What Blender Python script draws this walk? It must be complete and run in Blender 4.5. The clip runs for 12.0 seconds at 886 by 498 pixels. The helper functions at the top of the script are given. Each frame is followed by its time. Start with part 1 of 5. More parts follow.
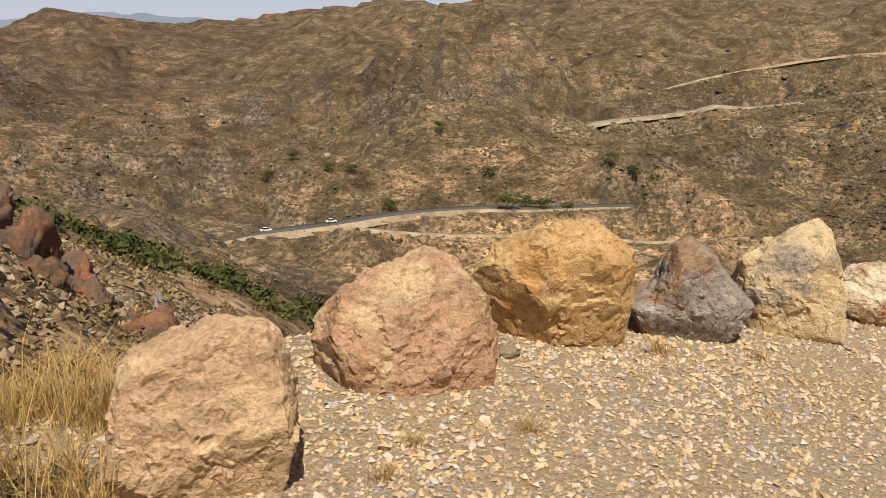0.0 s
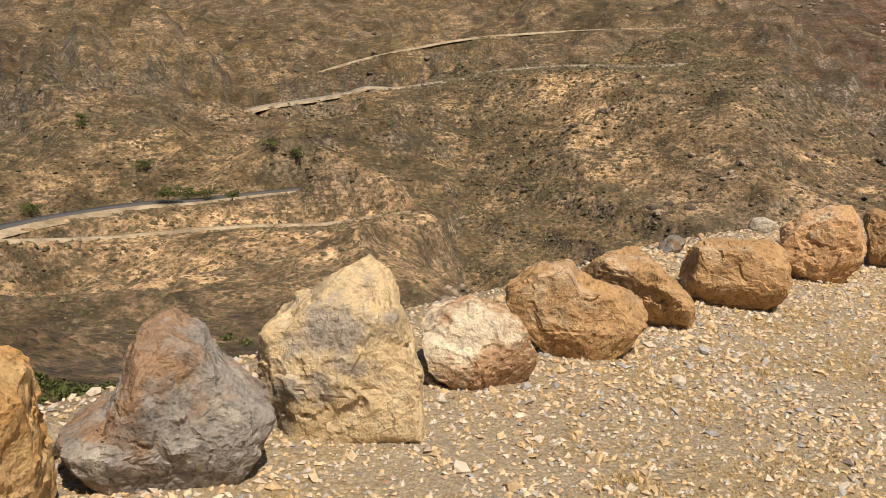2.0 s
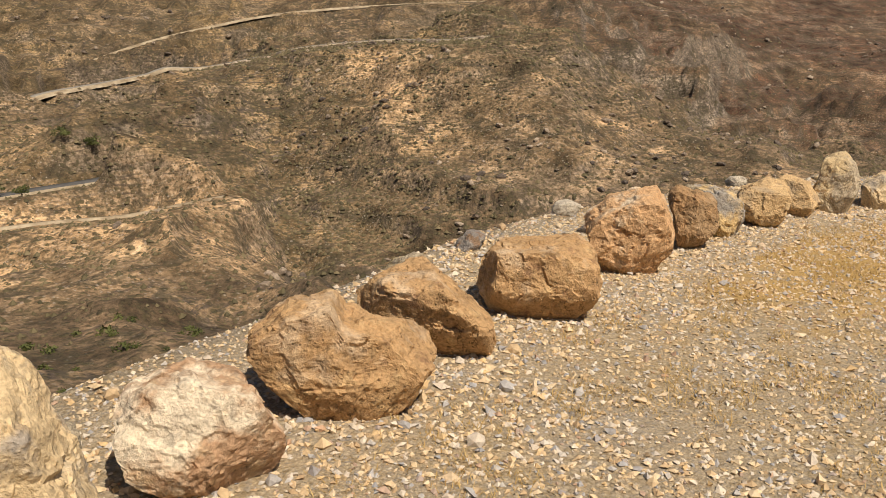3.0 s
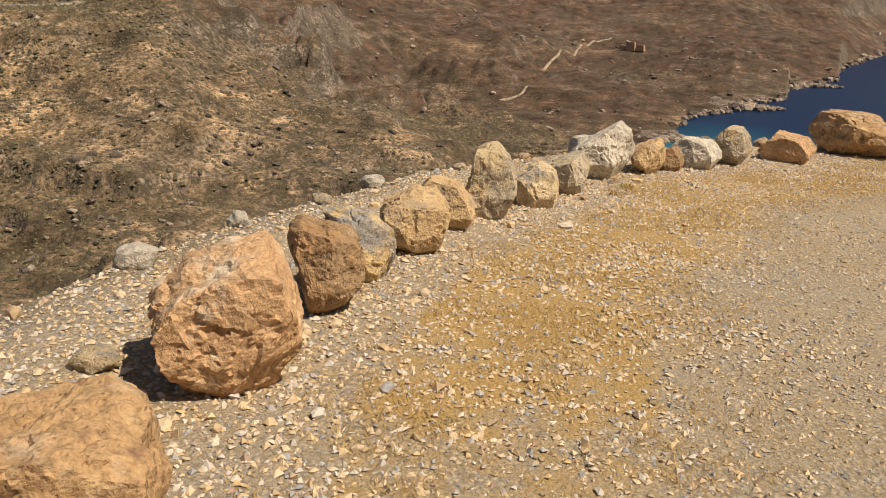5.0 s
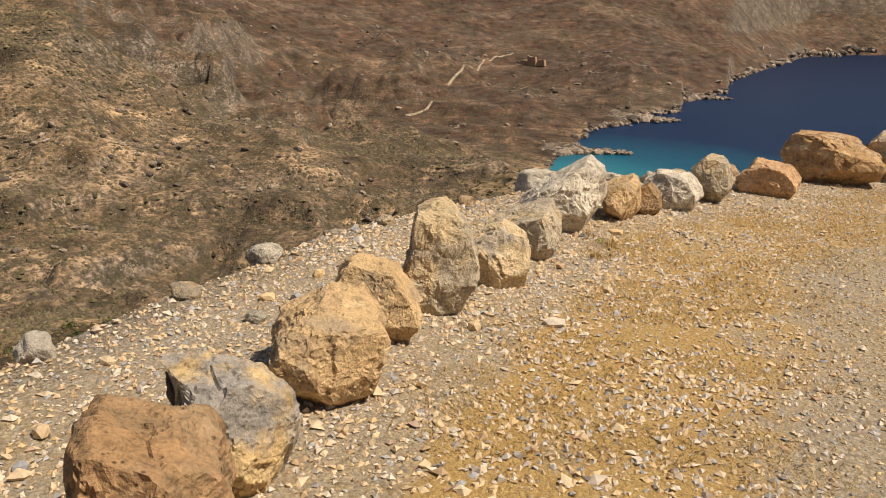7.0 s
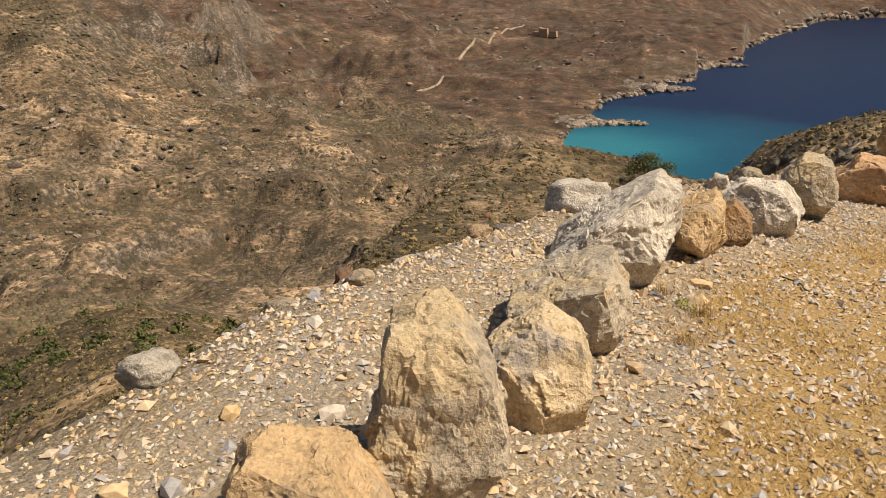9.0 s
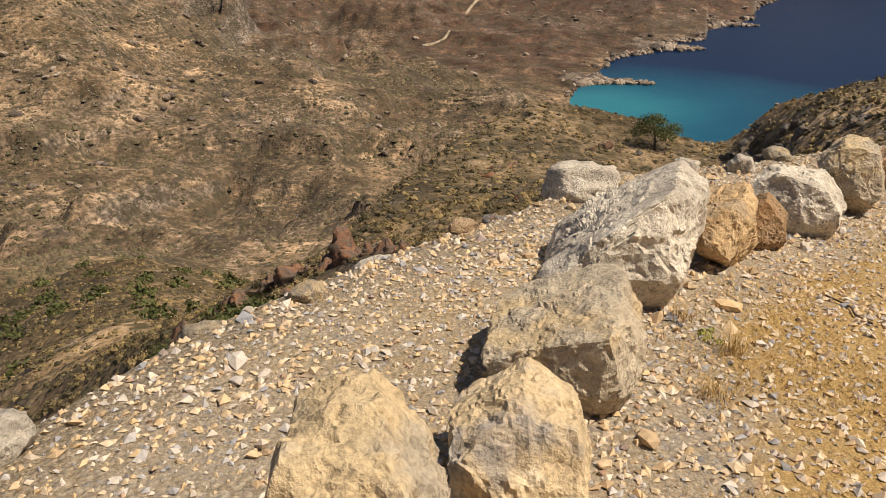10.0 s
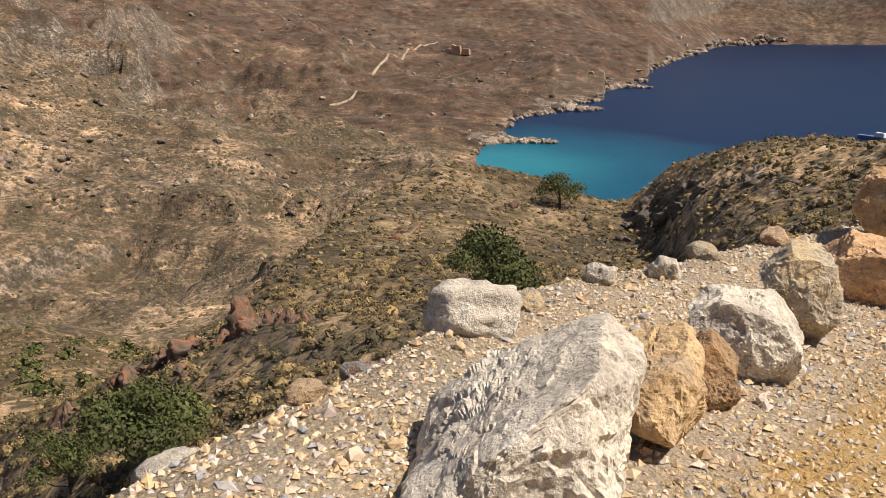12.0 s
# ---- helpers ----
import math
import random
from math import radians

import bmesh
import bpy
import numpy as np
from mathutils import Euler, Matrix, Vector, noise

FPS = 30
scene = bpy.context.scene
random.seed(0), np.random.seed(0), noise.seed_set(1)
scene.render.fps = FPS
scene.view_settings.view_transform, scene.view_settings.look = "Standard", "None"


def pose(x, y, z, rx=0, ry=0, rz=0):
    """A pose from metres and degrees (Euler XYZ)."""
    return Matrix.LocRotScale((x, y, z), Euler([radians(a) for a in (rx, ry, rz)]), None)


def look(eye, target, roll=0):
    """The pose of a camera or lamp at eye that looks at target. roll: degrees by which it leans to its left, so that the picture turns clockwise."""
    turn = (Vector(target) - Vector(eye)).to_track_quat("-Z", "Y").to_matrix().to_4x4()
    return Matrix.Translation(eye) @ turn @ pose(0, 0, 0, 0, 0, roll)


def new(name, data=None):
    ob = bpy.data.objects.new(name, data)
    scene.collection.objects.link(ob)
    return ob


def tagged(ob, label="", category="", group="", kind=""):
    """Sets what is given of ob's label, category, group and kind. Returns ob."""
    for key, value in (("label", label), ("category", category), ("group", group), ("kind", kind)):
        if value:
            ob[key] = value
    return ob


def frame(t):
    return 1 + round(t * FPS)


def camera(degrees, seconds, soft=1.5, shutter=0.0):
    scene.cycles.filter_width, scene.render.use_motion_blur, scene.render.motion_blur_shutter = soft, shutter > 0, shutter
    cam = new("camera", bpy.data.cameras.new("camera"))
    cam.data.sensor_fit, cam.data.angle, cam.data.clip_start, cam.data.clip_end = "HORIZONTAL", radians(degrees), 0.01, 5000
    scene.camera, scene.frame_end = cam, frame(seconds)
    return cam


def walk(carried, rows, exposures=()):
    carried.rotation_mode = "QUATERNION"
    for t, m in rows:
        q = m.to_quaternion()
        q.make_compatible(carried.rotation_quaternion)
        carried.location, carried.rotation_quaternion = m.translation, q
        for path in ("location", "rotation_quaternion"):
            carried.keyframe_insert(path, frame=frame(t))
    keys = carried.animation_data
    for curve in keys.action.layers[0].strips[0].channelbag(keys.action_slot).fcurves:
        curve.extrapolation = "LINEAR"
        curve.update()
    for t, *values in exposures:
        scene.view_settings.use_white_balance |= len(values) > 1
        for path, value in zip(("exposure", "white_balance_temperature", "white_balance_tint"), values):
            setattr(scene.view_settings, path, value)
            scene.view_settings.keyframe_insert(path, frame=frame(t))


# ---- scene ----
cam = camera(56.4, 12.0, soft=0.45)
PATH = [
    (0, look((-0.915, -1.962, 1.685), (-0.329, -0.094, 1.274), 1.00)),
    (0.5, look((-0.445, -1.569, 1.673), (0.295, 0.257, 1.326), 0.41)),
    (1, look((0.024, -1.160, 1.662), (0.922, 0.593, 1.315), -0.11)),
    (1.5, look((0.488, -0.784, 1.638), (1.484, 0.909, 1.262), -0.85)),
    (2, look((1.029, -0.456, 1.631), (2.289, 1.033, 1.190), -0.18)),
    (2.5, look((1.530, -0.153, 1.630), (2.941, 1.186, 1.166), -1.22)),
    (3, look((2.097, 0.103, 1.603), (3.642, 1.271, 1.102), -1.41)),
    (3.5, look((2.660, 0.357, 1.581), (4.360, 1.278, 1.068), -0.14)),
    (3.7, look((2.887, 0.437, 1.573), (4.637, 1.257, 1.058), -0.12)),
    (5.3, look((4.942, 1.146, 1.440), (6.830, 1.453, 0.857), 0.23)),
    (5.5, look((5.162, 1.226, 1.405), (7.058, 1.494, 0.826), 0.56)),
    (6, look((5.730, 1.353, 1.395), (7.631, 1.562, 0.809), 0.11)),
    (6.5, look((6.304, 1.450, 1.391), (8.213, 1.617, 0.817), 0.16)),
    (6.7, look((6.516, 1.500, 1.379), (8.435, 1.659, 0.838), 0.09)),
    (8.3, look((8.487, 1.663, 1.277), (10.381, 1.836, 0.660), -2.57)),
    (8.5, look((8.669, 1.665, 1.279), (10.569, 1.846, 0.682), -2.37)),
    (9, look((9.169, 1.683, 1.244), (11.065, 1.878, 0.641), -1.78)),
    (9.5, look((9.641, 1.648, 1.207), (11.533, 1.849, 0.591), -1.90)),
    (10, look((10.123, 1.616, 1.195), (11.985, 1.816, 0.493), -0.76)),
    (10.5, look((10.548, 1.576, 1.208), (12.421, 1.714, 0.519), -0.48)),
    (11, look((10.986, 1.499, 1.182), (12.869, 1.593, 0.514), -0.22)),
    (11.5, look((11.341, 1.481, 1.174), (13.257, 1.453, 0.602), 0.88)),
    (12, look((11.546, 1.438, 1.181), (13.463, 1.424, 0.609), 0.16)),
]
walk(cam, PATH, ((0, 0.0, 6500, 10), (6.7, 0.03, 6500, 10), (9.0, 0.08, 6450, 11), (10.5, 0.10, 6320, 12), (11.3, 0.25, 6180, 13), (12, 0.32, 6050, 13)))

# ---- light ----
SUN_AZ, SUN_EL = 192, 57
world = bpy.data.worlds.new("sky")
scene.world = world
world.use_nodes = True
wn = world.node_tree.nodes
sky = wn.new("ShaderNodeTexSky")
sky.sky_type, sky.sun_disc = "NISHITA", False
sky.sun_elevation, sky.sun_rotation = radians(SUN_EL), radians(SUN_AZ)
sky.air_density, sky.dust_density, sky.ozone_density = 1.0, 1.2, 1.4
wn["Background"].inputs["Strength"].default_value = 0.052
world.node_tree.links.new(sky.outputs[0], wn["Background"].inputs[0])
sun_data = bpy.data.lights.new("sun", "SUN")
sun_data.energy, sun_data.angle, sun_data.color = 5.0, radians(0.53), (1.0, 0.885, 0.735)
sun = new("sun", sun_data)
sun_from = Vector((math.sin(radians(SUN_AZ)) * math.cos(radians(SUN_EL)), math.cos(radians(SUN_AZ)) * math.cos(radians(SUN_EL)), math.sin(radians(SUN_EL))))
sun.matrix_world = look(sun_from * 30, (0, 0, 0))


# ---- materials ----
def material(name, roughness=0.9):
    m = bpy.data.materials.new(name)
    m.use_nodes = True
    bsdf = m.node_tree.nodes["Principled BSDF"]
    bsdf.inputs["Roughness"].default_value = roughness
    bsdf.inputs["Specular IOR Level"].default_value = 0.25
    return m, m.node_tree.nodes, m.node_tree.links, bsdf


def noise_node(nt, vec, scale, detail=6.0, rough=0.6, distortion=0.0):
    n = nt.nodes.new("ShaderNodeTexNoise")
    n.inputs["Scale"].default_value, n.inputs["Detail"].default_value = scale, detail
    n.inputs["Roughness"].default_value, n.inputs["Distortion"].default_value = rough, distortion
    nt.links.new(vec, n.inputs["Vector"])
    return n.outputs[0]


def ramp(nt, fac, stops):
    r = nt.nodes.new("ShaderNodeValToRGB")
    e = r.color_ramp.elements
    while len(e) < len(stops):
        e.new(0.5)
    for el, (p, c) in zip(e, stops):
        el.position = p
        el.color = (*c, 1) if len(c) == 3 else (c[0], c[0], c[0], 1)
    nt.links.new(fac, r.inputs[0])
    return r.outputs[0]


def mix(nt, fac, a, b, mode="MIX"):
    n = nt.nodes.new("ShaderNodeMix")
    n.data_type, n.blend_type = "RGBA", mode
    for sock, v in ((n.inputs[0], fac), (n.inputs[6], a), (n.inputs[7], b)):
        if isinstance(v, (int, float)):
            sock.default_value = v
        elif isinstance(v, tuple):
            sock.default_value = (*v, 1)
        else:
            nt.links.new(v, sock)
    return n.outputs[2]


def maths(nt, op, a, b=0.0, clamp=False):
    n = nt.nodes.new("ShaderNodeMath")
    n.operation, n.use_clamp = op, clamp
    for sock, v in zip(n.inputs, (a, b)):
        if isinstance(v, (int, float)):
            sock.default_value = v
        else:
            nt.links.new(v, sock)
    return n.outputs[0]


def bump(nt, bsdf, height, strength, distance):
    b = nt.nodes.new("ShaderNodeBump")
    b.inputs["Strength"].default_value, b.inputs["Distance"].default_value = strength, distance
    nt.links.new(height, b.inputs["Height"])
    nt.links.new(b.outputs[0], bsdf.inputs["Normal"])


def voronoi(nt, vec, scale, feature="F1", out=0):
    v = nt.nodes.new("ShaderNodeTexVoronoi")
    v.feature = feature
    v.inputs["Scale"].default_value = scale
    nt.links.new(vec, v.inputs["Vector"])
    return v.outputs[out]


def rock_material(name, base, dark, light, patch, patch_amount=0.5, pits=0.3):
    m, nodes, links, bsdf = material(name, 0.92)
    nt = m.node_tree
    tc = nodes.new("ShaderNodeTexCoord").outputs["Object"]
    big = noise_node(nt, tc, 2.6, 6, 0.62)
    mid = noise_node(nt, tc, 7, 7, 0.58)
    fine = noise_node(nt, tc, 75, 4, 0.6)
    col = ramp(nt, mid, [(0.30, dark), (0.43, base), (0.57, base), (0.72, light)])
    pm = ramp(nt, big, [(patch_amount - 0.03, (0,)), (patch_amount + 0.06, (1,))])
    col = mix(nt, pm, patch, col)
    grain = ramp(nt, fine, [(0.32, (0.7,)), (0.48, (1.08,)), (0.68, (1.4,))])
    col = mix(nt, 0.6, col, grain, "MULTIPLY")
    pit = voronoi(nt, tc, 34)
    pitm = ramp(nt, pit, [(0.08, (0.28,)), (0.26, (1,))])
    pit_where = ramp(nt, noise_node(nt, tc, 4.5, 3), [(0.46, (0,)), (0.6, (1,))])
    col = mix(nt, maths(nt, "MULTIPLY", pit_where, pits), col, mix(nt, 1.0, col, pitm, "MULTIPLY"))
    # a few long fractures
    warp = nodes.new("ShaderNodeVectorMath")
    warp.operation = "MULTIPLY_ADD"
    nz = nodes.new("ShaderNodeTexNoise")
    nz.inputs["Scale"].default_value, nz.inputs["Detail"].default_value = 4.0, 6.0
    links.new(tc, nz.inputs["Vector"])
    links.new(nz.outputs[1], warp.inputs[0])
    warp.inputs[1].default_value = (0.9, 0.9, 0.9)
    links.new(tc, warp.inputs[2])
    crack = ramp(nt, voronoi(nt, warp.outputs[0], 1.6, "DISTANCE_TO_EDGE"), [(0.0, (0.3,)), (0.012, (1,))])
    crack_where = ramp(nt, noise_node(nt, tc, 2.2, 2), [(0.56, (0,)), (0.62, (0.9,))])
    col = mix(nt, crack_where, col, mix(nt, 1.0, col, crack, "MULTIPLY"))
    coarse = noise_node(nt, tc, 24, 5, 0.58)
    col = mix(nt, 0.6, col, ramp(nt, coarse, [(0.34, (0.52,)), (0.42, (0.98,)), (0.62, (1.26,))]), "MULTIPLY")
    # bedding, tilted a little
    bed = nodes.new("ShaderNodeMapping")
    bed.inputs["Rotation"].default_value = (0.35, 0.5, 0.2)
    bed.inputs["Scale"].default_value = (2.2, 2.2, 7.0)
    links.new(tc, bed.inputs["Vector"])
    beds = noise_node(nt, bed.outputs[0], 1.0, 4, 0.5)
    col = mix(nt, 0.5, col, ramp(nt, beds, [(0.38, (0.72,)), (0.46, (1.0,)), (0.66, (1.12,))]), "MULTIPLY")
    links.new(col, bsdf.inputs["Base Color"])
    h = maths(nt, "ADD", maths(nt, "MULTIPLY", maths(nt, "ADD", mid, maths(nt, "MULTIPLY", beds, 0.8)), 1.0), maths(nt, "MULTIPLY", fine, 0.35))
    h = maths(nt, "ADD", h, maths(nt, "MULTIPLY", coarse, 0.9))
    h = maths(nt, "ADD", h, maths(nt, "MULTIPLY", pitm, 0.3 * pits))
    bump(nt, bsdf, h, 1.0, 0.020)
    return m


STONE = {
    "tan": rock_material("tan_limestone", (0.48, 0.34, 0.20), (0.33, 0.21, 0.12), (0.60, 0.46, 0.30), (0.44, 0.30, 0.18), 0.45),
    "red": rock_material("red_rock", (0.40, 0.25, 0.15), (0.20, 0.11, 0.065), (0.52, 0.38, 0.25), (0.50, 0.37, 0.22), 0.42, 0.5),
    "ochre": rock_material("ochre_rock", (0.48, 0.32, 0.15), (0.33, 0.20, 0.08), (0.57, 0.42, 0.23), (0.43, 0.25, 0.10), 0.42),
    "grey": rock_material("grey_rock", (0.26, 0.23, 0.20), (0.12, 0.10, 0.09), (0.40, 0.36, 0.30), (0.28, 0.18, 0.11), 0.43, 0.6),
    "cream": rock_material("cream_limestone", (0.54, 0.41, 0.24), (0.38, 0.27, 0.15), (0.63, 0.52, 0.36), (0.35, 0.30, 0.24), 0.42),
    "patch": rock_material("brown_white_rock", (0.38, 0.24, 0.14), (0.20, 0.12, 0.06), (0.52, 0.39, 0.24), (0.63, 0.53, 0.39), 0.48, 0.5),
    "rust": rock_material("rust_rock", (0.40, 0.25, 0.12), (0.20, 0.11, 0.06), (0.53, 0.37, 0.19), (0.48, 0.35, 0.22), 0.40, 0.9),
    "orange": rock_material("orange_rock", (0.50, 0.31, 0.16), (0.32, 0.18, 0.08), (0.59, 0.42, 0.25), (0.56, 0.45, 0.32), 0.36, 0.4),
    "porous": rock_material("porous_rock", (0.29, 0.19, 0.10), (0.13, 0.08, 0.04), (0.43, 0.30, 0.18), (0.35, 0.21, 0.10), 0.45, 1.0),
    "slab": rock_material("slab_rock", (0.49, 0.35, 0.17), (0.32, 0.21, 0.10), (0.57, 0.44, 0.26), (0.29, 0.26, 0.22), 0.50, 0.3),
    "gold": rock_material("gold_rock", (0.48, 0.33, 0.17), (0.28, 0.18, 0.08), (0.57, 0.43, 0.25), (0.38, 0.28, 0.17), 0.42, 0.6),
    "greytan": rock_material("grey_tan_rock", (0.40, 0.33, 0.23), (0.24, 0.18, 0.13), (0.54, 0.45, 0.32), (0.49, 0.37, 0.21), 0.44, 0.4),
    "white": rock_material("white_limestone", (0.56, 0.49, 0.38), (0.38, 0.32, 0.25), (0.66, 0.60, 0.50), (0.43, 0.37, 0.29), 0.42, 0.7),
}


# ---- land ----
# landforms fitted to the camera's view: (bearing from the bend of the road, distance, height), line after line outwards
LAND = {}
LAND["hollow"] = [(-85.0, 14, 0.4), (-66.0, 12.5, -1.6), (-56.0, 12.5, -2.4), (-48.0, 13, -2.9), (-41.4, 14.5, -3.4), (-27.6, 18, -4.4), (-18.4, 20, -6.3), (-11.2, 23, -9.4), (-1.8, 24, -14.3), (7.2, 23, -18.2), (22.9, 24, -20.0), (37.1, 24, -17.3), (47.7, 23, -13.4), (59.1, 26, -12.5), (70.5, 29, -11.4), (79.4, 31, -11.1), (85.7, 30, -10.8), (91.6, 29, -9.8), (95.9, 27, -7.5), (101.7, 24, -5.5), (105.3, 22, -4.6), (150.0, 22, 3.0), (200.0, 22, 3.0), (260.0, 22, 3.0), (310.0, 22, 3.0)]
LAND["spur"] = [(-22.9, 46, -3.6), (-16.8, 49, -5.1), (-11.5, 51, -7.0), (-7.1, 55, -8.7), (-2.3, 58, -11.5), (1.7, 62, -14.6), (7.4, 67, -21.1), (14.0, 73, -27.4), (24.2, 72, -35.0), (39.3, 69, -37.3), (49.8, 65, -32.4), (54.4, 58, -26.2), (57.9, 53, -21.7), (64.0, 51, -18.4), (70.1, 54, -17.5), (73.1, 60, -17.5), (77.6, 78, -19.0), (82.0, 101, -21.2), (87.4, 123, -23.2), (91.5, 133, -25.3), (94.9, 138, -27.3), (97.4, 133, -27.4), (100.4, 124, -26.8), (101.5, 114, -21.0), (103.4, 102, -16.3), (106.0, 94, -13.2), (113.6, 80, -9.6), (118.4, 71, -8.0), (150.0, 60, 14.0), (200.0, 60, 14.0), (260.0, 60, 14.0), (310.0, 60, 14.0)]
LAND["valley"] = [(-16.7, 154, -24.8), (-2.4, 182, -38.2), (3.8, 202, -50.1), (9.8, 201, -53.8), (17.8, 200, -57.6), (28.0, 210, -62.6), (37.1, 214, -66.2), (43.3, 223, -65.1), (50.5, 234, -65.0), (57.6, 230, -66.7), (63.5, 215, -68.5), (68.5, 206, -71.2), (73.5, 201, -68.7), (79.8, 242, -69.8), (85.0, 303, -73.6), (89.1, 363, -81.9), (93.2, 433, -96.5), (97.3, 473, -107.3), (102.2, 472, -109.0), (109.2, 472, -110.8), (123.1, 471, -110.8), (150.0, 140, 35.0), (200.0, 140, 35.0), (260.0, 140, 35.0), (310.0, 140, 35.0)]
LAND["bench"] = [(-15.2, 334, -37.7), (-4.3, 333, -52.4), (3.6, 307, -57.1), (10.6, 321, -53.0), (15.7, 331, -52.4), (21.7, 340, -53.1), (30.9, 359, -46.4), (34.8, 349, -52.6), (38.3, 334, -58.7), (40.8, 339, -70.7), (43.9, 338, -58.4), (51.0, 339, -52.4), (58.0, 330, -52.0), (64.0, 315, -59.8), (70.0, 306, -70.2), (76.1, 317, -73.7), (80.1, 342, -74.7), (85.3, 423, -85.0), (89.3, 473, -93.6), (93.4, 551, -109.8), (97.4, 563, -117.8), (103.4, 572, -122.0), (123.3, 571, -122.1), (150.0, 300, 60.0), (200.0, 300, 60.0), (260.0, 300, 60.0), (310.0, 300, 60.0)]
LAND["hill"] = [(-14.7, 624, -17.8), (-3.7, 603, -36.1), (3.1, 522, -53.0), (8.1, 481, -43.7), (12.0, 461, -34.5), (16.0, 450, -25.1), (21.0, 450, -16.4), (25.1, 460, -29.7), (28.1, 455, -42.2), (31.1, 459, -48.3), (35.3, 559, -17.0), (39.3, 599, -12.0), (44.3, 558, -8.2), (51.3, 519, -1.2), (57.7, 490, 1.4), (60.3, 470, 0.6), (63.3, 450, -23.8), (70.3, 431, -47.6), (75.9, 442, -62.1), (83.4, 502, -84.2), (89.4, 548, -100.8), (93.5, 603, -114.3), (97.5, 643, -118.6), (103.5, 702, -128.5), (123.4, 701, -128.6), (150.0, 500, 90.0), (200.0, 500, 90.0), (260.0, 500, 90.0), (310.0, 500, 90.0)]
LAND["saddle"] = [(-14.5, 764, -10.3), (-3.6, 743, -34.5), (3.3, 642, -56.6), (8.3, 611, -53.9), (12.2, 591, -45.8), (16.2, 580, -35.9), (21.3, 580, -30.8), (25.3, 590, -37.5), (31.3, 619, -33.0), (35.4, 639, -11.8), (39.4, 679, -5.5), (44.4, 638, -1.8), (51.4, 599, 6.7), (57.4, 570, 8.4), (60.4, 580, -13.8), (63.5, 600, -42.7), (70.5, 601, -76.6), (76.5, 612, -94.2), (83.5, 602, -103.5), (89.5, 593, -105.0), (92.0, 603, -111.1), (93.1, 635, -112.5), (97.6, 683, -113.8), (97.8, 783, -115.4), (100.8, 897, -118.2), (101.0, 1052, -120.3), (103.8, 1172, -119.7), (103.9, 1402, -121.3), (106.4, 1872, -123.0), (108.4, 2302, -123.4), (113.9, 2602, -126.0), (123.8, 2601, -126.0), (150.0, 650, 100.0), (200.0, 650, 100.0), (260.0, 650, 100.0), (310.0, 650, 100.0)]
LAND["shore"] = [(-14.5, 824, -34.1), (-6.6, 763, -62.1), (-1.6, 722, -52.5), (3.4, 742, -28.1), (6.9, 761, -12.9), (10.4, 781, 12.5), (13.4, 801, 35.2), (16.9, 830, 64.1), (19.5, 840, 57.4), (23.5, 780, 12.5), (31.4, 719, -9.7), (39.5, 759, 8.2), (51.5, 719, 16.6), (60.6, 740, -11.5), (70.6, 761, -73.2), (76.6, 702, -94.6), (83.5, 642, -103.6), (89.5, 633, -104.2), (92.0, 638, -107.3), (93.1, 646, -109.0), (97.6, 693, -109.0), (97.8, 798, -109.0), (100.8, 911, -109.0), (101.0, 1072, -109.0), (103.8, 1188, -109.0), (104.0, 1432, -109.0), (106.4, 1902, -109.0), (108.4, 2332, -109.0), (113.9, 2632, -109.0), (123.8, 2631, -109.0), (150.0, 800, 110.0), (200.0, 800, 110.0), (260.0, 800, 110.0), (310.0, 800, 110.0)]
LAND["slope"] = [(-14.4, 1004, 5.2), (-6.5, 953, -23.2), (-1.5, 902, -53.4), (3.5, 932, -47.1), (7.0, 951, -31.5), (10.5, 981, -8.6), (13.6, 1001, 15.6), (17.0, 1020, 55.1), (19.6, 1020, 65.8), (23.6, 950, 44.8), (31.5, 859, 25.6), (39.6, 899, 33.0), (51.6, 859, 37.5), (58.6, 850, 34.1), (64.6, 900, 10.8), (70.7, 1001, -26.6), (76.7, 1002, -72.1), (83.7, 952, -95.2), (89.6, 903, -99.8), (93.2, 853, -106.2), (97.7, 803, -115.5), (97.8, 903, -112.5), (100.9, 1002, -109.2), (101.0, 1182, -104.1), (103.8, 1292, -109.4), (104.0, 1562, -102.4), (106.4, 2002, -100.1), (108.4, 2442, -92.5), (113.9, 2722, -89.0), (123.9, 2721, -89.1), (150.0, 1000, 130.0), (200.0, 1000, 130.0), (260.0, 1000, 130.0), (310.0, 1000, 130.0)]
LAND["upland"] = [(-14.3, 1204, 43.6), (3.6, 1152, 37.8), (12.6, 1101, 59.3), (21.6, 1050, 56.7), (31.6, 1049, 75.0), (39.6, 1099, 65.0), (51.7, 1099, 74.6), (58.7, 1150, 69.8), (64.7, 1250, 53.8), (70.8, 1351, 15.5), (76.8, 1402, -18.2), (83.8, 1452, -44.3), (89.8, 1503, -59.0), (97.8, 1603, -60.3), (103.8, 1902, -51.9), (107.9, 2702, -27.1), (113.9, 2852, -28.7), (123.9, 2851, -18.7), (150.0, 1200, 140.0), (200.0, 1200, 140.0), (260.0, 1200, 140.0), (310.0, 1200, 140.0)]
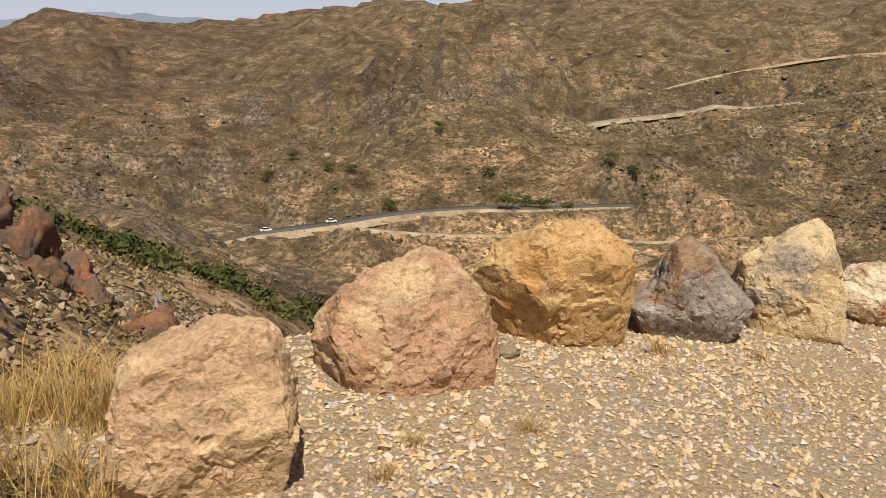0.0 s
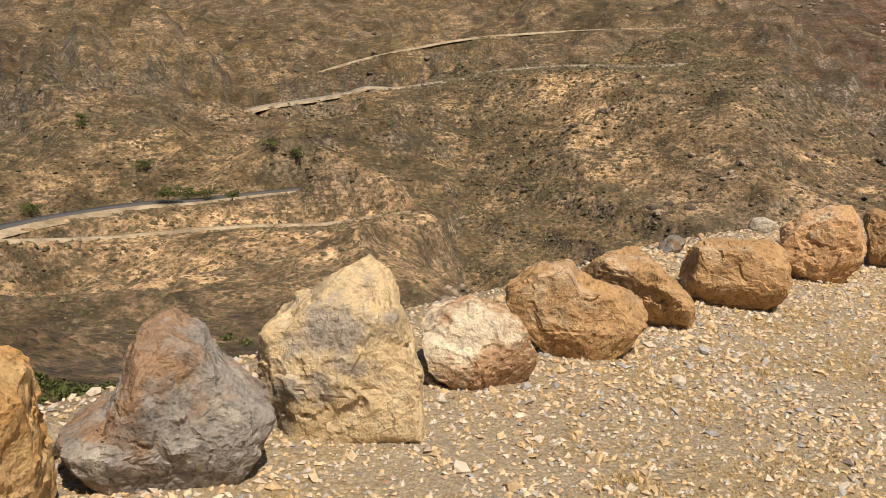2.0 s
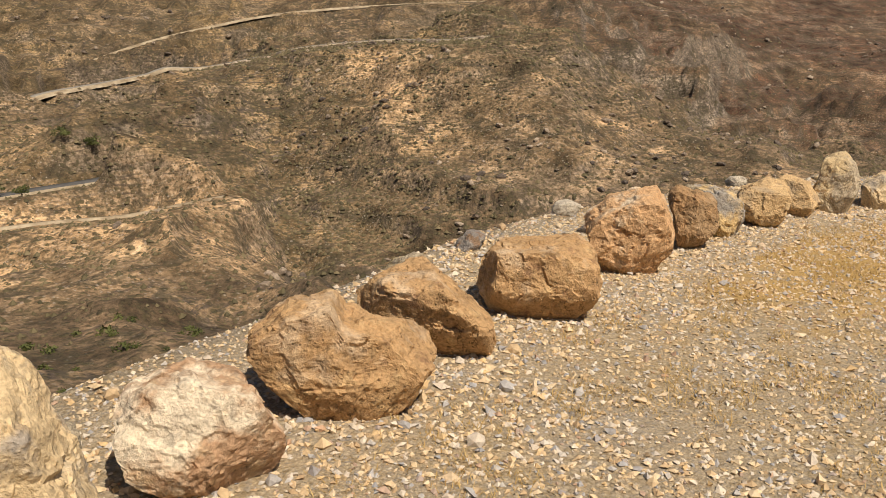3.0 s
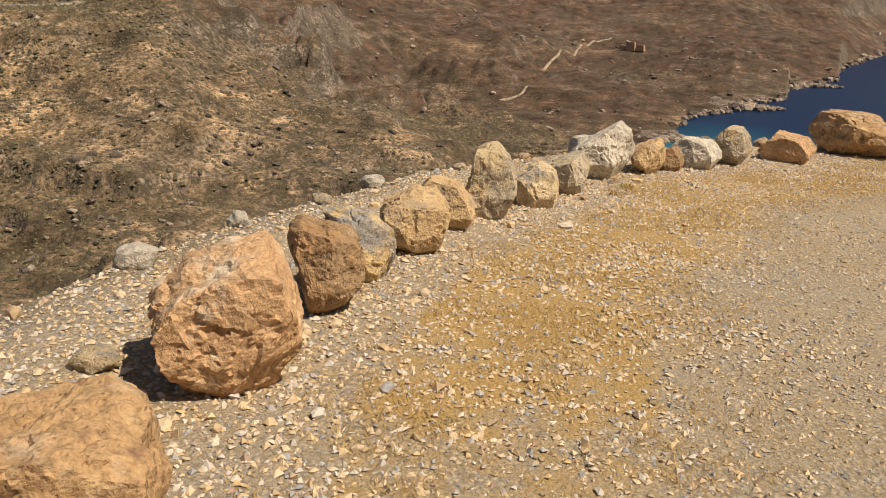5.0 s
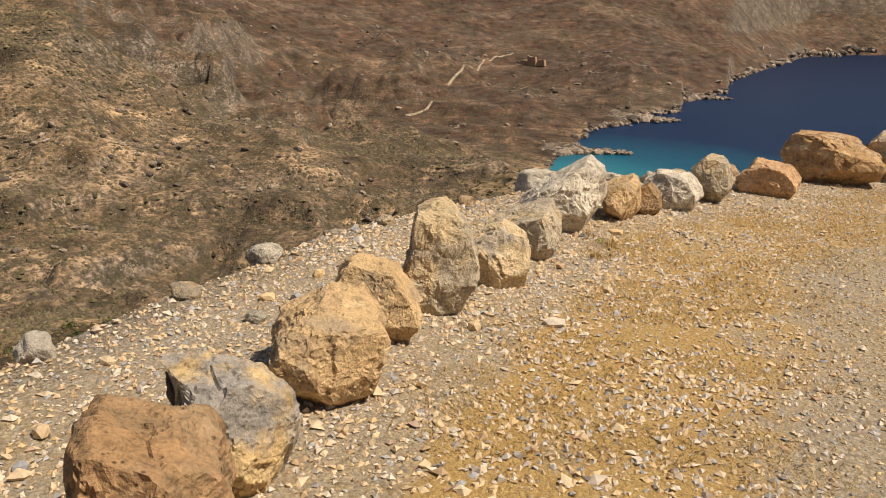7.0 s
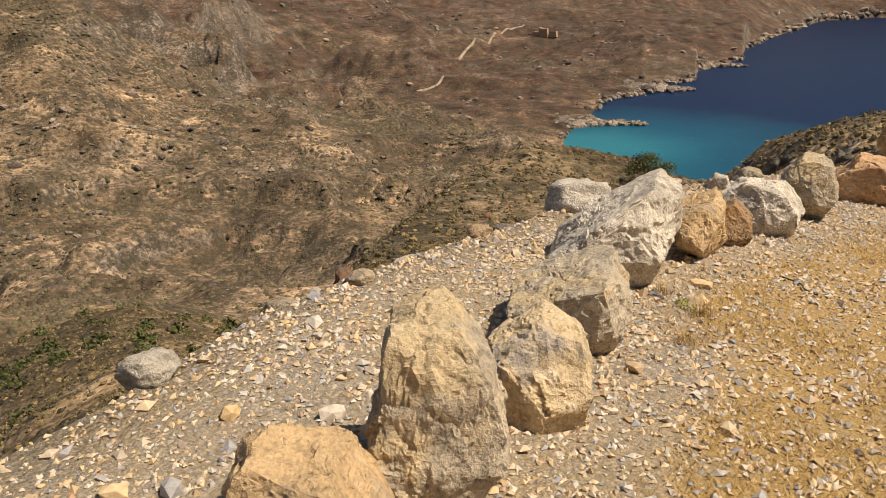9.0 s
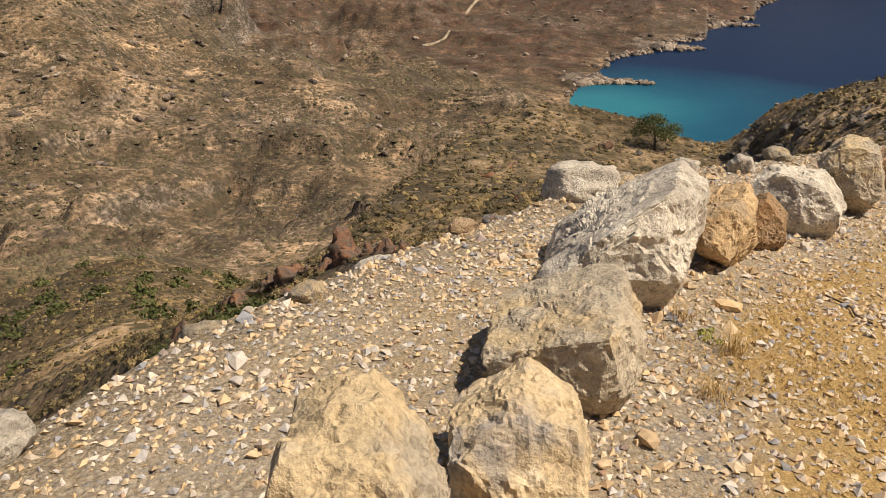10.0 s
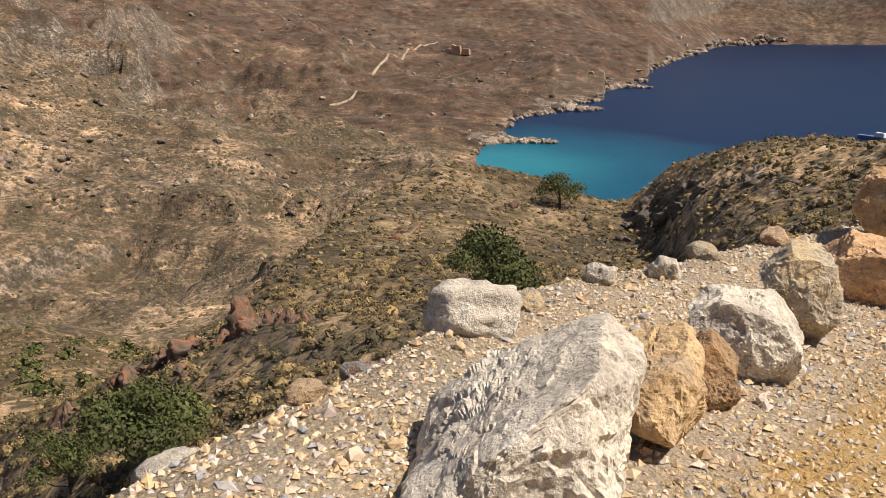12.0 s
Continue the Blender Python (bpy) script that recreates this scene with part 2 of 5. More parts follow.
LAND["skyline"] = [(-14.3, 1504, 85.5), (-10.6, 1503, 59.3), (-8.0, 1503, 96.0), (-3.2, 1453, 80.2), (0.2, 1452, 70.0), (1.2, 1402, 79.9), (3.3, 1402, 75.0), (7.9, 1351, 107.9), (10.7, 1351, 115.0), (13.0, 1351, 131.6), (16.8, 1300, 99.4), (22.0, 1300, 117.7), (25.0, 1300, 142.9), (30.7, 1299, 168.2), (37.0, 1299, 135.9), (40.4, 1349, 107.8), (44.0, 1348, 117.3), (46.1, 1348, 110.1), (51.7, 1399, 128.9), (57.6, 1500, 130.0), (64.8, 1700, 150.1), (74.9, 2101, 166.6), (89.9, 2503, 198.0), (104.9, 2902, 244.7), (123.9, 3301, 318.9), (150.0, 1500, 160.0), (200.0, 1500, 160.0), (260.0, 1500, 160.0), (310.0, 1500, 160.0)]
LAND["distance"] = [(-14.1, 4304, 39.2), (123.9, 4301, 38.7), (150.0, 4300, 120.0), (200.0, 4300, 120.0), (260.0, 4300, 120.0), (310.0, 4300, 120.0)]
# road lines laid out to fit the camera's view
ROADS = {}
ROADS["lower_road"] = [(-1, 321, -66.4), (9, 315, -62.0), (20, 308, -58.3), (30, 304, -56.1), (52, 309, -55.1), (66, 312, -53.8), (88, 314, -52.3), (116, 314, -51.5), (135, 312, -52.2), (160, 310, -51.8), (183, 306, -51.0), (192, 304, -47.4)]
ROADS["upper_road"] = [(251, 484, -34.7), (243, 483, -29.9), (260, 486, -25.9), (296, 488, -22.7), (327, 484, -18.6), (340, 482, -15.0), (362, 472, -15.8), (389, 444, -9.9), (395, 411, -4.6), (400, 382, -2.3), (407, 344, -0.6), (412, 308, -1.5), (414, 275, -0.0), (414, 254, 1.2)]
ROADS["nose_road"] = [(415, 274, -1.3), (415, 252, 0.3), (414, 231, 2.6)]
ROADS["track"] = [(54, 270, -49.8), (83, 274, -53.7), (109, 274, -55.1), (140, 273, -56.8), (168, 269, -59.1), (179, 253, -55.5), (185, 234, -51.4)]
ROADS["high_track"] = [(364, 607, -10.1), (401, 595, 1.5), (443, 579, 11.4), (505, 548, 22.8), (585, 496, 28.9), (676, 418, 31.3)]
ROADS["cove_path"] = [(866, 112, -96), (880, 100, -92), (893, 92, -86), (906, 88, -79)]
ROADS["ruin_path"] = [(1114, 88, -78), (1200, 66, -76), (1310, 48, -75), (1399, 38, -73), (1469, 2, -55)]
CENTRE = (7.0, -4.0)
SEA = -108.7
EDGE = [(-8.0, -4.0), (-3.8, -0.2), (-2.5, 1.1), (-1.4, 1.9), (-0.5, 2.6), (1.2, 3.2), (3.0, 3.4), (5.0, 3.65), (6.2, 3.8), (8.7, 3.95), (9.2, 3.87), (10.6, 3.63),
        (11.85, 3.25), (13.0, 2.95), (14.0, 2.42), (15.05, 1.74), (15.9, 1.3), (16.7, 0.6), (17.3, -0.3), (18.5, -1.7), (20.0, -4.0), (21.5, -8.0),
        (21.0, -14.0), (16.0, -18.0), (7.0, -20.0), (-4.0, -16.0), (-9.0, -9.0)]


def value_noise(x, y, seed):
    xi, yi = np.floor(x).astype(np.int64), np.floor(y).astype(np.int64)
    fx, fy = x - xi, y - yi
    fx, fy = fx * fx * fx * (fx * (fx * 6 - 15) + 10), fy * fy * fy * (fy * (fy * 6 - 15) + 10)

    def h(a, b):
        n = (a * 374761393 + b * 668265263 + seed * 1442695041) & 0x7FFFFFFF
        n = ((n ^ (n >> 13)) * 1274126177) & 0x7FFFFFFF
        n = ((n ^ (n >> 15)) * 461845907) & 0x7FFFFFFF
        return ((n ^ (n >> 16)) & 0xFFFFF) / 0xFFFFF
    a, b, c, d = h(xi, yi), h(xi + 1, yi), h(xi, yi + 1), h(xi + 1, yi + 1)
    return (a * (1 - fx) + b * fx) * (1 - fy) + (c * (1 - fx) + d * fx) * fy


def plane_height(x, y):
    return -0.0367 * x + 0.0636 * y


def around(bearing, line, k):
    b = np.array([p[0] for p in line])
    v = np.array([p[k] for p in line], float)
    order = np.argsort(b)
    return np.interp(bearing, b[order], v[order], period=360)


def smooth(v, n):
    if n < 1:
        return v
    k = np.hanning(2 * n + 3)[1:-1]
    return np.convolve(np.concatenate([v[-n:], v, v[:n]]), k / k.sum(), "valid")


# columns: close together where the valley and the bay lie, wide behind the road
BEAR = np.concatenate([np.arange(-32, 128, 0.22), np.arange(128, 327, 2.0)])
edge_line = [(math.degrees(math.atan2(x - CENTRE[0], y - CENTRE[1])), math.hypot(x - CENTRE[0], y - CENTRE[1])) for x, y in EDGE]
EDGE_R = around(BEAR, edge_line, 1)
ROWS_IN, ROWS_OUT = 20, 430


def along(points, step):
    """A smooth line through the points, a step apart."""
    p = np.array(points, float)
    q = np.concatenate([[2 * p[0] - p[1]], p, [2 * p[-1] - p[-2]]])
    out = []
    for i in range(1, len(q) - 2):
        n = max(2, int(np.linalg.norm(q[i + 1] - q[i]) / step))
        t = np.linspace(0, 1, n, endpoint=False)[:, None]
        out.append(0.5 * (2 * q[i] + (q[i + 1] - q[i - 1]) * t + (2 * q[i - 1] - 5 * q[i] + 4 * q[i + 1] - q[i + 2]) * t ** 2 + (3 * q[i] - q[i - 1] - 3 * q[i + 1] + q[i + 2]) * t ** 3))
    return np.concatenate(out + [p[-1:]])


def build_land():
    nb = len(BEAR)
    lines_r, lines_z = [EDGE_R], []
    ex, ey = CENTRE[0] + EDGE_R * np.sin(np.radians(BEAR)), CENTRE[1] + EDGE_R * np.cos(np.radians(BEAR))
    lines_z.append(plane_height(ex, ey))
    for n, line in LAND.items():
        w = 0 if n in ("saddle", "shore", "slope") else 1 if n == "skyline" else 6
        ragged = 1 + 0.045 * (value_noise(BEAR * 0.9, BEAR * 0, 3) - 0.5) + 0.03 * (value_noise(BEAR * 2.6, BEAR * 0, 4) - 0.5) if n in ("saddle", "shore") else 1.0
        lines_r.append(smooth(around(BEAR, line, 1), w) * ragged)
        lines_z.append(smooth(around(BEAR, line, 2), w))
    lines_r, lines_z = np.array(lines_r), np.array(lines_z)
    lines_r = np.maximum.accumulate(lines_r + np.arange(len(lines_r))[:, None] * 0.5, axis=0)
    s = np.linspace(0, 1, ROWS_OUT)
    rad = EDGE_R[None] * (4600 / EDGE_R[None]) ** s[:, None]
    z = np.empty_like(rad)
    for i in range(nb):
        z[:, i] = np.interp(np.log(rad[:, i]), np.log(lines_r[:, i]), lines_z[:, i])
    # round the breaks between the fitted lines
    k = np.hanning(23)[1:-1]
    k /= k.sum()
    zs = z.copy()
    for i in range(nb):
        zs[10:-10, i] = np.convolve(z[:, i], k, "valid")
    fade = np.clip((rad - 25) / 40, 0, 1) * np.where(rad > 900, 0.35, 1.0)
    z = z * (1 - fade) + zs * fade
    x = CENTRE[0] + rad * np.sin(np.radians(BEAR))[None]
    y = CENTRE[1] + rad * np.cos(np.radians(BEAR))[None]
    # gullies and rough ground, finer towards the road
    cell = rad * 0.0105
    out = np.clip((rad - EDGE_R[None] - 0.3) / 6, 0, 1)
    land = np.clip((z - SEA) / 22, 0.02, 1)
    rough = np.zeros_like(z)
    wx, wy = (value_noise(x / 90, y / 90, 91) - 0.5) * 60, (value_noise(x / 90, y / 90, 92) - 0.5) * 60
    for i, wave in enumerate((260, 130, 64, 32, 16, 8, 4, 2, 1.0)):
        a = np.clip(wave / cell - 2.0, 0, 1) * np.clip(rad / (wave * 1.2) - 0.4, 0, 1)
        k = 1.0 if wave > 20 else 0.0
        v = value_noise((x + wx * k) / wave + 17.3 * i, (y + wy * k) / wave - 9.1 * i, 11 + i)
        v = 1 - 2 * np.abs(2 * v - 1) ** 0.8 if wave > 20 else 2 * v - 1
        rough += a * v * wave * (0.05 if wave > 200 else 0.09 if wave > 100 else 0.085 if wave > 20 else 0.13)
    z = z + rough * out * land * np.clip(0.2 + rad / 330, 0, 1.15) * np.clip(1.0 + (rad - 450) / 350, 1, 1.45) * np.clip(1.9 - rad / 900, 0.3, 1)
    # ledges of harder rock that break the slopes into low cliffs
    level = (z + 9 * (value_noise(x / 70, y / 70, 93) - 0.5) + 0.10 * x - 0.06 * y) / 13
    part_up = level - np.floor(level)
    ledge = np.clip((part_up - 0.35) / 0.3, 0, 1)
    ledge = ledge * ledge * (3 - 2 * ledge) - part_up
    where = np.clip(value_noise(x / 120, y / 120, 94) * 2.6 - 1.0, 0, 1) * np.clip((rad - 170) / 120, 0, 1) * np.clip((2200 - rad) / 800, 0, 1)
    z = z + ledge * 13 * 0.6 * where * np.clip((z - SEA - 4) / 15, 0, 1)
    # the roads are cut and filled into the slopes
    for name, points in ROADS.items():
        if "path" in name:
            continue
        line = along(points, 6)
        # land before the road is held below the camera's sight line to it
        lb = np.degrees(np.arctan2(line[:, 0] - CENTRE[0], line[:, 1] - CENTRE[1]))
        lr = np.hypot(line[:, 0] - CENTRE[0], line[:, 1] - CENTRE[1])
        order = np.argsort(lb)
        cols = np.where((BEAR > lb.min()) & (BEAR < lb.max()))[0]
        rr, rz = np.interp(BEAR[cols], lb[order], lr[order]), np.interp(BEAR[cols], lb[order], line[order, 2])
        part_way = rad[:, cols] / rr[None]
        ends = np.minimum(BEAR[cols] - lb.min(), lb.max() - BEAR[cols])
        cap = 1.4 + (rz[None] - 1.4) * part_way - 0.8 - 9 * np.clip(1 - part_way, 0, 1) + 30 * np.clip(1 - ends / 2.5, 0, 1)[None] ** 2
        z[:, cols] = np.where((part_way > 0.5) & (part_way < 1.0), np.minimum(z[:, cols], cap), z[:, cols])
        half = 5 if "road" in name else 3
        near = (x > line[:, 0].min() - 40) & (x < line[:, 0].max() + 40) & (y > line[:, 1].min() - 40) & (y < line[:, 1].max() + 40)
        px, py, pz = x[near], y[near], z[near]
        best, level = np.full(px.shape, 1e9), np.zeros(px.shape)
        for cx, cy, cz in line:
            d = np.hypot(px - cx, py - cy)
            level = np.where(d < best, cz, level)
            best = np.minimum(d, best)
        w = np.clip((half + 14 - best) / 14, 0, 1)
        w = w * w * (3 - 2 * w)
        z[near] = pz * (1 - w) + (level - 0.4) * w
    return x, y, z, rad


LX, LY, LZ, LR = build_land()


def land_height(px, py):
    """Height of the ground at a place."""
    b = math.degrees(math.atan2(px - CENTRE[0], py - CENTRE[1]))
    b = b + 360 if b < BEAR[0] else b
    i = min(max(int(np.searchsorted(BEAR, b)) - 1, 0), len(BEAR) - 2)
    f = (b - BEAR[i]) / (BEAR[i + 1] - BEAR[i])
    d = math.hypot(px - CENTRE[0], py - CENTRE[1])
    er = EDGE_R[i] * (1 - f) + EDGE_R[i + 1] * f
    if d <= er:
        return plane_height(px, py)
    j = (ROWS_OUT - 1) * math.log(d / er) / math.log(4600 / er)
    k = min(int(j), ROWS_OUT - 2)
    g = j - k
    a = LZ[k, i] * (1 - f) + LZ[k, i + 1] * f
    c = LZ[k + 1, i] * (1 - f) + LZ[k + 1, i + 1] * f
    return a * (1 - g) + c * g


def mesh_object(name, verts, faces, mat, smooth_shade=True):
    me = bpy.data.meshes.new(name)
    me.from_pydata(verts, [], faces)
    me.polygons.foreach_set("use_smooth", [smooth_shade] * len(me.polygons))
    me.materials.append(mat)
    me.update()
    return new(name, me)


def grid_mesh(name, x, y, z, mat, closed):
    rows, cols = x.shape
    me = bpy.data.meshes.new(name)
    me.vertices.add(rows * cols)
    me.vertices.foreach_set("co", np.stack([x, y, z], -1).astype(np.float32).ravel())
    i = np.arange(rows * cols).reshape(rows, cols)
    a = i if closed else i[:, :-1]
    nxt = np.roll(i, -1, 1) if closed else i[:, 1:]
    q = np.stack([a[:-1], a[1:], nxt[1:], nxt[:-1]], -1).reshape(-1, 4)
    me.loops.add(q.size)
    me.loops.foreach_set("vertex_index", q.ravel().astype(np.int32))
    me.polygons.add(len(q))
    me.polygons.foreach_set("loop_start", np.arange(0, q.size, 4, dtype=np.int32))
    me.polygons.foreach_set("use_smooth", np.ones(len(q), bool))
    me.materials.append(mat)
    me.update()
    me.validate()
    return new(name, me)


# ---- ground: one sheet from the gravel road to the horizon ----
def ground_material():
    m, nodes, links, bsdf = material("hill_ground", 0.95)
    nt = m.node_tree
    pos = nodes.new("ShaderNodeNewGeometry")
    P = pos.outputs["Position"]
    at = nodes.new("ShaderNodeAttribute")
    at.attribute_name = "cover"
    sep = nodes.new("ShaderNodeSeparateColor")
    links.new(at.outputs["Color"], sep.inputs[0])
    gravel, red, olive = sep.outputs[0], sep.outputs[1], sep.outputs[2]
    pale = at.outputs["Alpha"]
    n_big = noise_node(nt, P, 0.011, 6, 0.62)
    n_mid = noise_node(nt, P, 0.06, 7, 0.6)
    n_fine = noise_node(nt, P, 0.5, 5, 0.6)
    n_near = noise_node(nt, P, 3.0, 5, 0.6)
    tone = maths(nt, "ADD", maths(nt, "MULTIPLY", n_mid, 0.45), maths(nt, "MULTIPLY", n_fine, 0.55))
    dry = ramp(nt, tone, [(0.38, (0.097, 0.068, 0.041)), (0.47, (0.169, 0.116, 0.068)), (0.54, (0.234, 0.160, 0.095)), (0.63, (0.366, 0.261, 0.166))])
    redc = ramp(nt, tone, [(0.38, (0.054, 0.028, 0.018)), (0.47, (0.096, 0.049, 0.030)), (0.54, (0.129, 0.068, 0.041)), (0.63, (0.207, 0.118, 0.076))])
    olivec = ramp(nt, tone, [(0.38, (0.086, 0.061, 0.026)), (0.47, (0.169, 0.116, 0.053)), (0.54, (0.229, 0.157, 0.073)), (0.63, (0.338, 0.240, 0.127))])
    palec = ramp(nt, tone, [(0.38, (0.177, 0.116, 0.061)), (0.47, (0.320, 0.212, 0.116)), (0.54, (0.427, 0.290, 0.166)), (0.63, (0.555, 0.402, 0.259))])
    col = mix(nt, red, dry, redc)
    col = mix(nt, olive, col, olivec)
    col = mix(nt, ramp(nt, maths(nt, "MULTIPLY", pale, maths(nt, "ADD", n_mid, 0.5)), [(0.35, (0,)), (0.75, (1,))]), col, palec)
    # ledges and bands of grey and rusty rock that dip across the slopes
    band_map = nodes.new("ShaderNodeMapping")
    band_map.inputs["Rotation"].default_value = (0.5, 0.25, 0.4)
    band_map.inputs["Scale"].default_value = (0.014, 0.014, 0.11)
    links.new(P, band_map.inputs["Vector"])
    strata = noise_node(nt, band_map.outputs[0], 1.0, 5, 0.62, 0.3)
    band = ramp(nt, strata, [(0.53, (0,)), (0.57, (1,))])
    seam = ramp(nt, strata, [(0.47, (0,)), (0.485, (1,)), (0.50, (1,)), (0.515, (0,))])
    rockc = ramp(nt, n_fine, [(0.34, (0.066, 0.052, 0.042)), (0.48, (0.185, 0.148, 0.115)), (0.66, (0.38, 0.31, 0.245))])
    nrm = nodes.new("ShaderNodeSeparateXYZ")
    links.new(pos.outputs["Normal"], nrm.inputs[0])
    steep = ramp(nt, maths(nt, "ADD", nrm.outputs[2], maths(nt, "MULTIPLY", n_fine, 0.35)), [(0.84, (1,)), (0.98, (0,))])
    rocky = maths(nt, "MULTIPLY", maths(nt, "ADD", maths(nt, "MULTIPLY", steep, 0.75), maths(nt, "MULTIPLY", band, 0.35)), maths(nt, "MULTIPLY", maths(nt, "SUBTRACT", 1.0, maths(nt, "MULTIPLY", olive, 0.5)), maths(nt, "SUBTRACT", 1.0, maths(nt, "MULTIPLY", pale, 0.6))), True)
    col = mix(nt, rocky, col, rockc)
    col = mix(nt, maths(nt, "MULTIPLY", seam, maths(nt, "MULTIPLY", ramp(nt, n_mid, [(0.45, (0,)), (0.53, (0.8,))]), maths(nt, "SUBTRACT", 1.0, pale))), col, (0.055, 0.046, 0.040))
    patches = ramp(nt, n_big, [(0.34, (0.62, 0.59, 0.56)), (0.46, (0.92, 0.92, 0.92)), (0.54, (1.04, 1.03, 1.0)), (0.66, (1.32, 1.28, 1.2))])
    col = mix(nt, 1.0, col, patches, "MULTIPLY")
    col = mix(nt, maths(nt, "SUBTRACT", 1.0, gravel), col, mix(nt, 1.0, col, ramp(nt, n_mid, [(0.36, (0.55, 0.54, 0.52)), (0.48, (0.97, 0.97, 0.97)), (0.64, (1.42, 1.38, 1.3))]), "MULTIPLY"))
    # thin dark lines drawn like gullies and fractures, winding over the slopes
    gully = maths(nt, "ABSOLUTE", maths(nt, "SUBTRACT", noise_node(nt, P, 0.017, 7, 0.62), 0.5))
    joint = maths(nt, "ABSOLUTE", maths(nt, "SUBTRACT", noise_node(nt, band_map.outputs[0], 2.4, 3, 0.5), 0.5))
    gully_on = ramp(nt, gully, [(0.0, (0.75,)), (0.010, (0.6,)), (0.022, (0,))])
    joint_on = maths(nt, "MULTIPLY", ramp(nt, joint, [(0.0, (0.8,)), (0.012, (0.5,)), (0.03, (0,))]), ramp(nt, n_mid, [(0.46, (0,)), (0.54, (1,))]))
    col = mix(nt, gully_on, col, (0.062, 0.050, 0.030))
    col = mix(nt, joint_on, col, (0.072, 0.056, 0.044))
    col = mix(nt, 0.7, col, ramp(nt, n_near, [(0.34, (0.6,)), (0.5, (1.0,)), (0.68, (1.35,))]), "MULTIPLY")
    # low scrub and bare stones, uneven in size, at three scales
    ragged = nodes.new("ShaderNodeVectorMath")
    ragged.operation = "MULTIPLY_ADD"
    rn = nodes.new("ShaderNodeTexNoise")
    rn.inputs["Scale"].default_value, rn.inputs["Detail"].default_value = 0.9, 3.0
    links.new(P, rn.inputs["Vector"])
    links.new(rn.outputs[1], ragged.inputs[0])
    ragged.inputs[1].default_value = (1.3, 1.3, 1.3)
    links.new(P, ragged.inputs[2])
    where = ramp(nt, n_mid, [(0.38, (0.35,)), (0.6, (1.0,))])

    def spots(scale, lo, hi):
        return ramp(nt, voronoi(nt, ragged.outputs[0], scale), [(lo, (1,)), (hi, (0,))])
    big_spots, mid_spots, small_spots, stones = spots(0.13, 0.22, 0.30), spots(0.38, 0.26, 0.36), spots(0.85, 0.30, 0.44), spots(0.6, 0.16, 0.24)
    scrub_col = mix(nt, n_fine, (0.048, 0.042, 0.020), (0.105, 0.088, 0.044))
    col = mix(nt, maths(nt, "MULTIPLY", big_spots, maths(nt, "MULTIPLY", where, 0.45)), col, scrub_col)
    col = mix(nt, maths(nt, "MULTIPLY", mid_spots, maths(nt, "MULTIPLY", where, 0.85)), col, scrub_col)
    col = mix(nt, maths(nt, "MULTIPLY", small_spots, 0.5), col, scrub_col)
    col = mix(nt, maths(nt, "MULTIPLY", stones, ramp(nt, n_big, [(0.42, (0.0,)), (0.6, (0.6,))])), col, (0.42, 0.36, 0.29))
    dots = maths(nt, "ADD", mid_spots, maths(nt, "MULTIPLY", small_spots, 0.5))
    # gravel of the road: crushed limestone over tan grit, with straw-coloured dead grass
    warp = nodes.new("ShaderNodeVectorMath")
    warp.operation = "MULTIPLY_ADD"
    wn_ = nodes.new("ShaderNodeTexNoise")
    wn_.inputs["Scale"].default_value = 60
    links.new(P, wn_.inputs["Vector"])
    links.new(wn_.outputs[1], warp.inputs[0])
    warp.inputs[1].default_value = (0.02, 0.02, 0.02)
    links.new(P, warp.inputs[2])

    def pebbles(scale):
        v = nodes.new("ShaderNodeTexVoronoi")
        v.inputs["Scale"].default_value = scale
        links.new(warp.outputs[0], v.inputs["Vector"])
        s = nodes.new("ShaderNodeSeparateColor")
        links.new(v.outputs[1], s.inputs[0])
        c = ramp(nt, s.outputs[0], [(0.0, (0.26, 0.19, 0.11)), (0.25, (0.46, 0.35, 0.20)), (0.5, (0.50, 0.42, 0.31)), (0.75, (0.60, 0.49, 0.33)), (0.92, (0.36, 0.34, 0.31)), (1.0, (0.22, 0.21, 0.21))])
        # shade in the gaps between pebbles is put into the colour
        return mix(nt, 1.0, c, ramp(nt, v.outputs[0], [(0.25, (1.15,)), (0.62, (0.6,))]), "MULTIPLY"), v.outputs[0]
    small, _ = pebbles(95)
    large, peb_d = pebbles(42)
    gr = mix(nt, ramp(nt, noise_node(nt, P, 2.2, 4), [(0.42, (0,)), (0.58, (1,))]), small, large)
    sand = ramp(nt, noise_node(nt, P, 0.9, 6, 0.65), [(0.36, (0.50, 0.41, 0.29)), (0.5, (0.54, 0.42, 0.26)), (0.64, (0.55, 0.40, 0.20))])
    gr = mix(nt, 0.35, gr, sand)
    gr = mix(nt, 1.0, gr, (0.90, 0.89, 0.88), "MULTIPLY")
    straw = nodes.new("ShaderNodeAttribute")
    straw.attribute_name = "straw"
    straw_on = ramp(nt, maths(nt, "MULTIPLY", straw.outputs["Fac"], maths(nt, "ADD", noise_node(nt, P, 2.6, 7, 0.7), 0.28)), [(0.57, (0,)), (0.72, (0.85,))])
    gr = mix(nt, straw_on, gr, ramp(nt, noise_node(nt, P, 85, 4, 0.8), [(0.35, (0.30, 0.17, 0.045)), (0.65, (0.60, 0.40, 0.14))]))
    gr = mix(nt, 0.6, gr, ramp(nt, noise_node(nt, P, 130, 4, 0.75), [(0.32, (0.5,)), (0.5, (1.0,)), (0.7, (1.3,))]), "MULTIPLY")
    col = mix(nt, gravel, col, gr)
    links.new(col, bsdf.inputs["Base Color"])
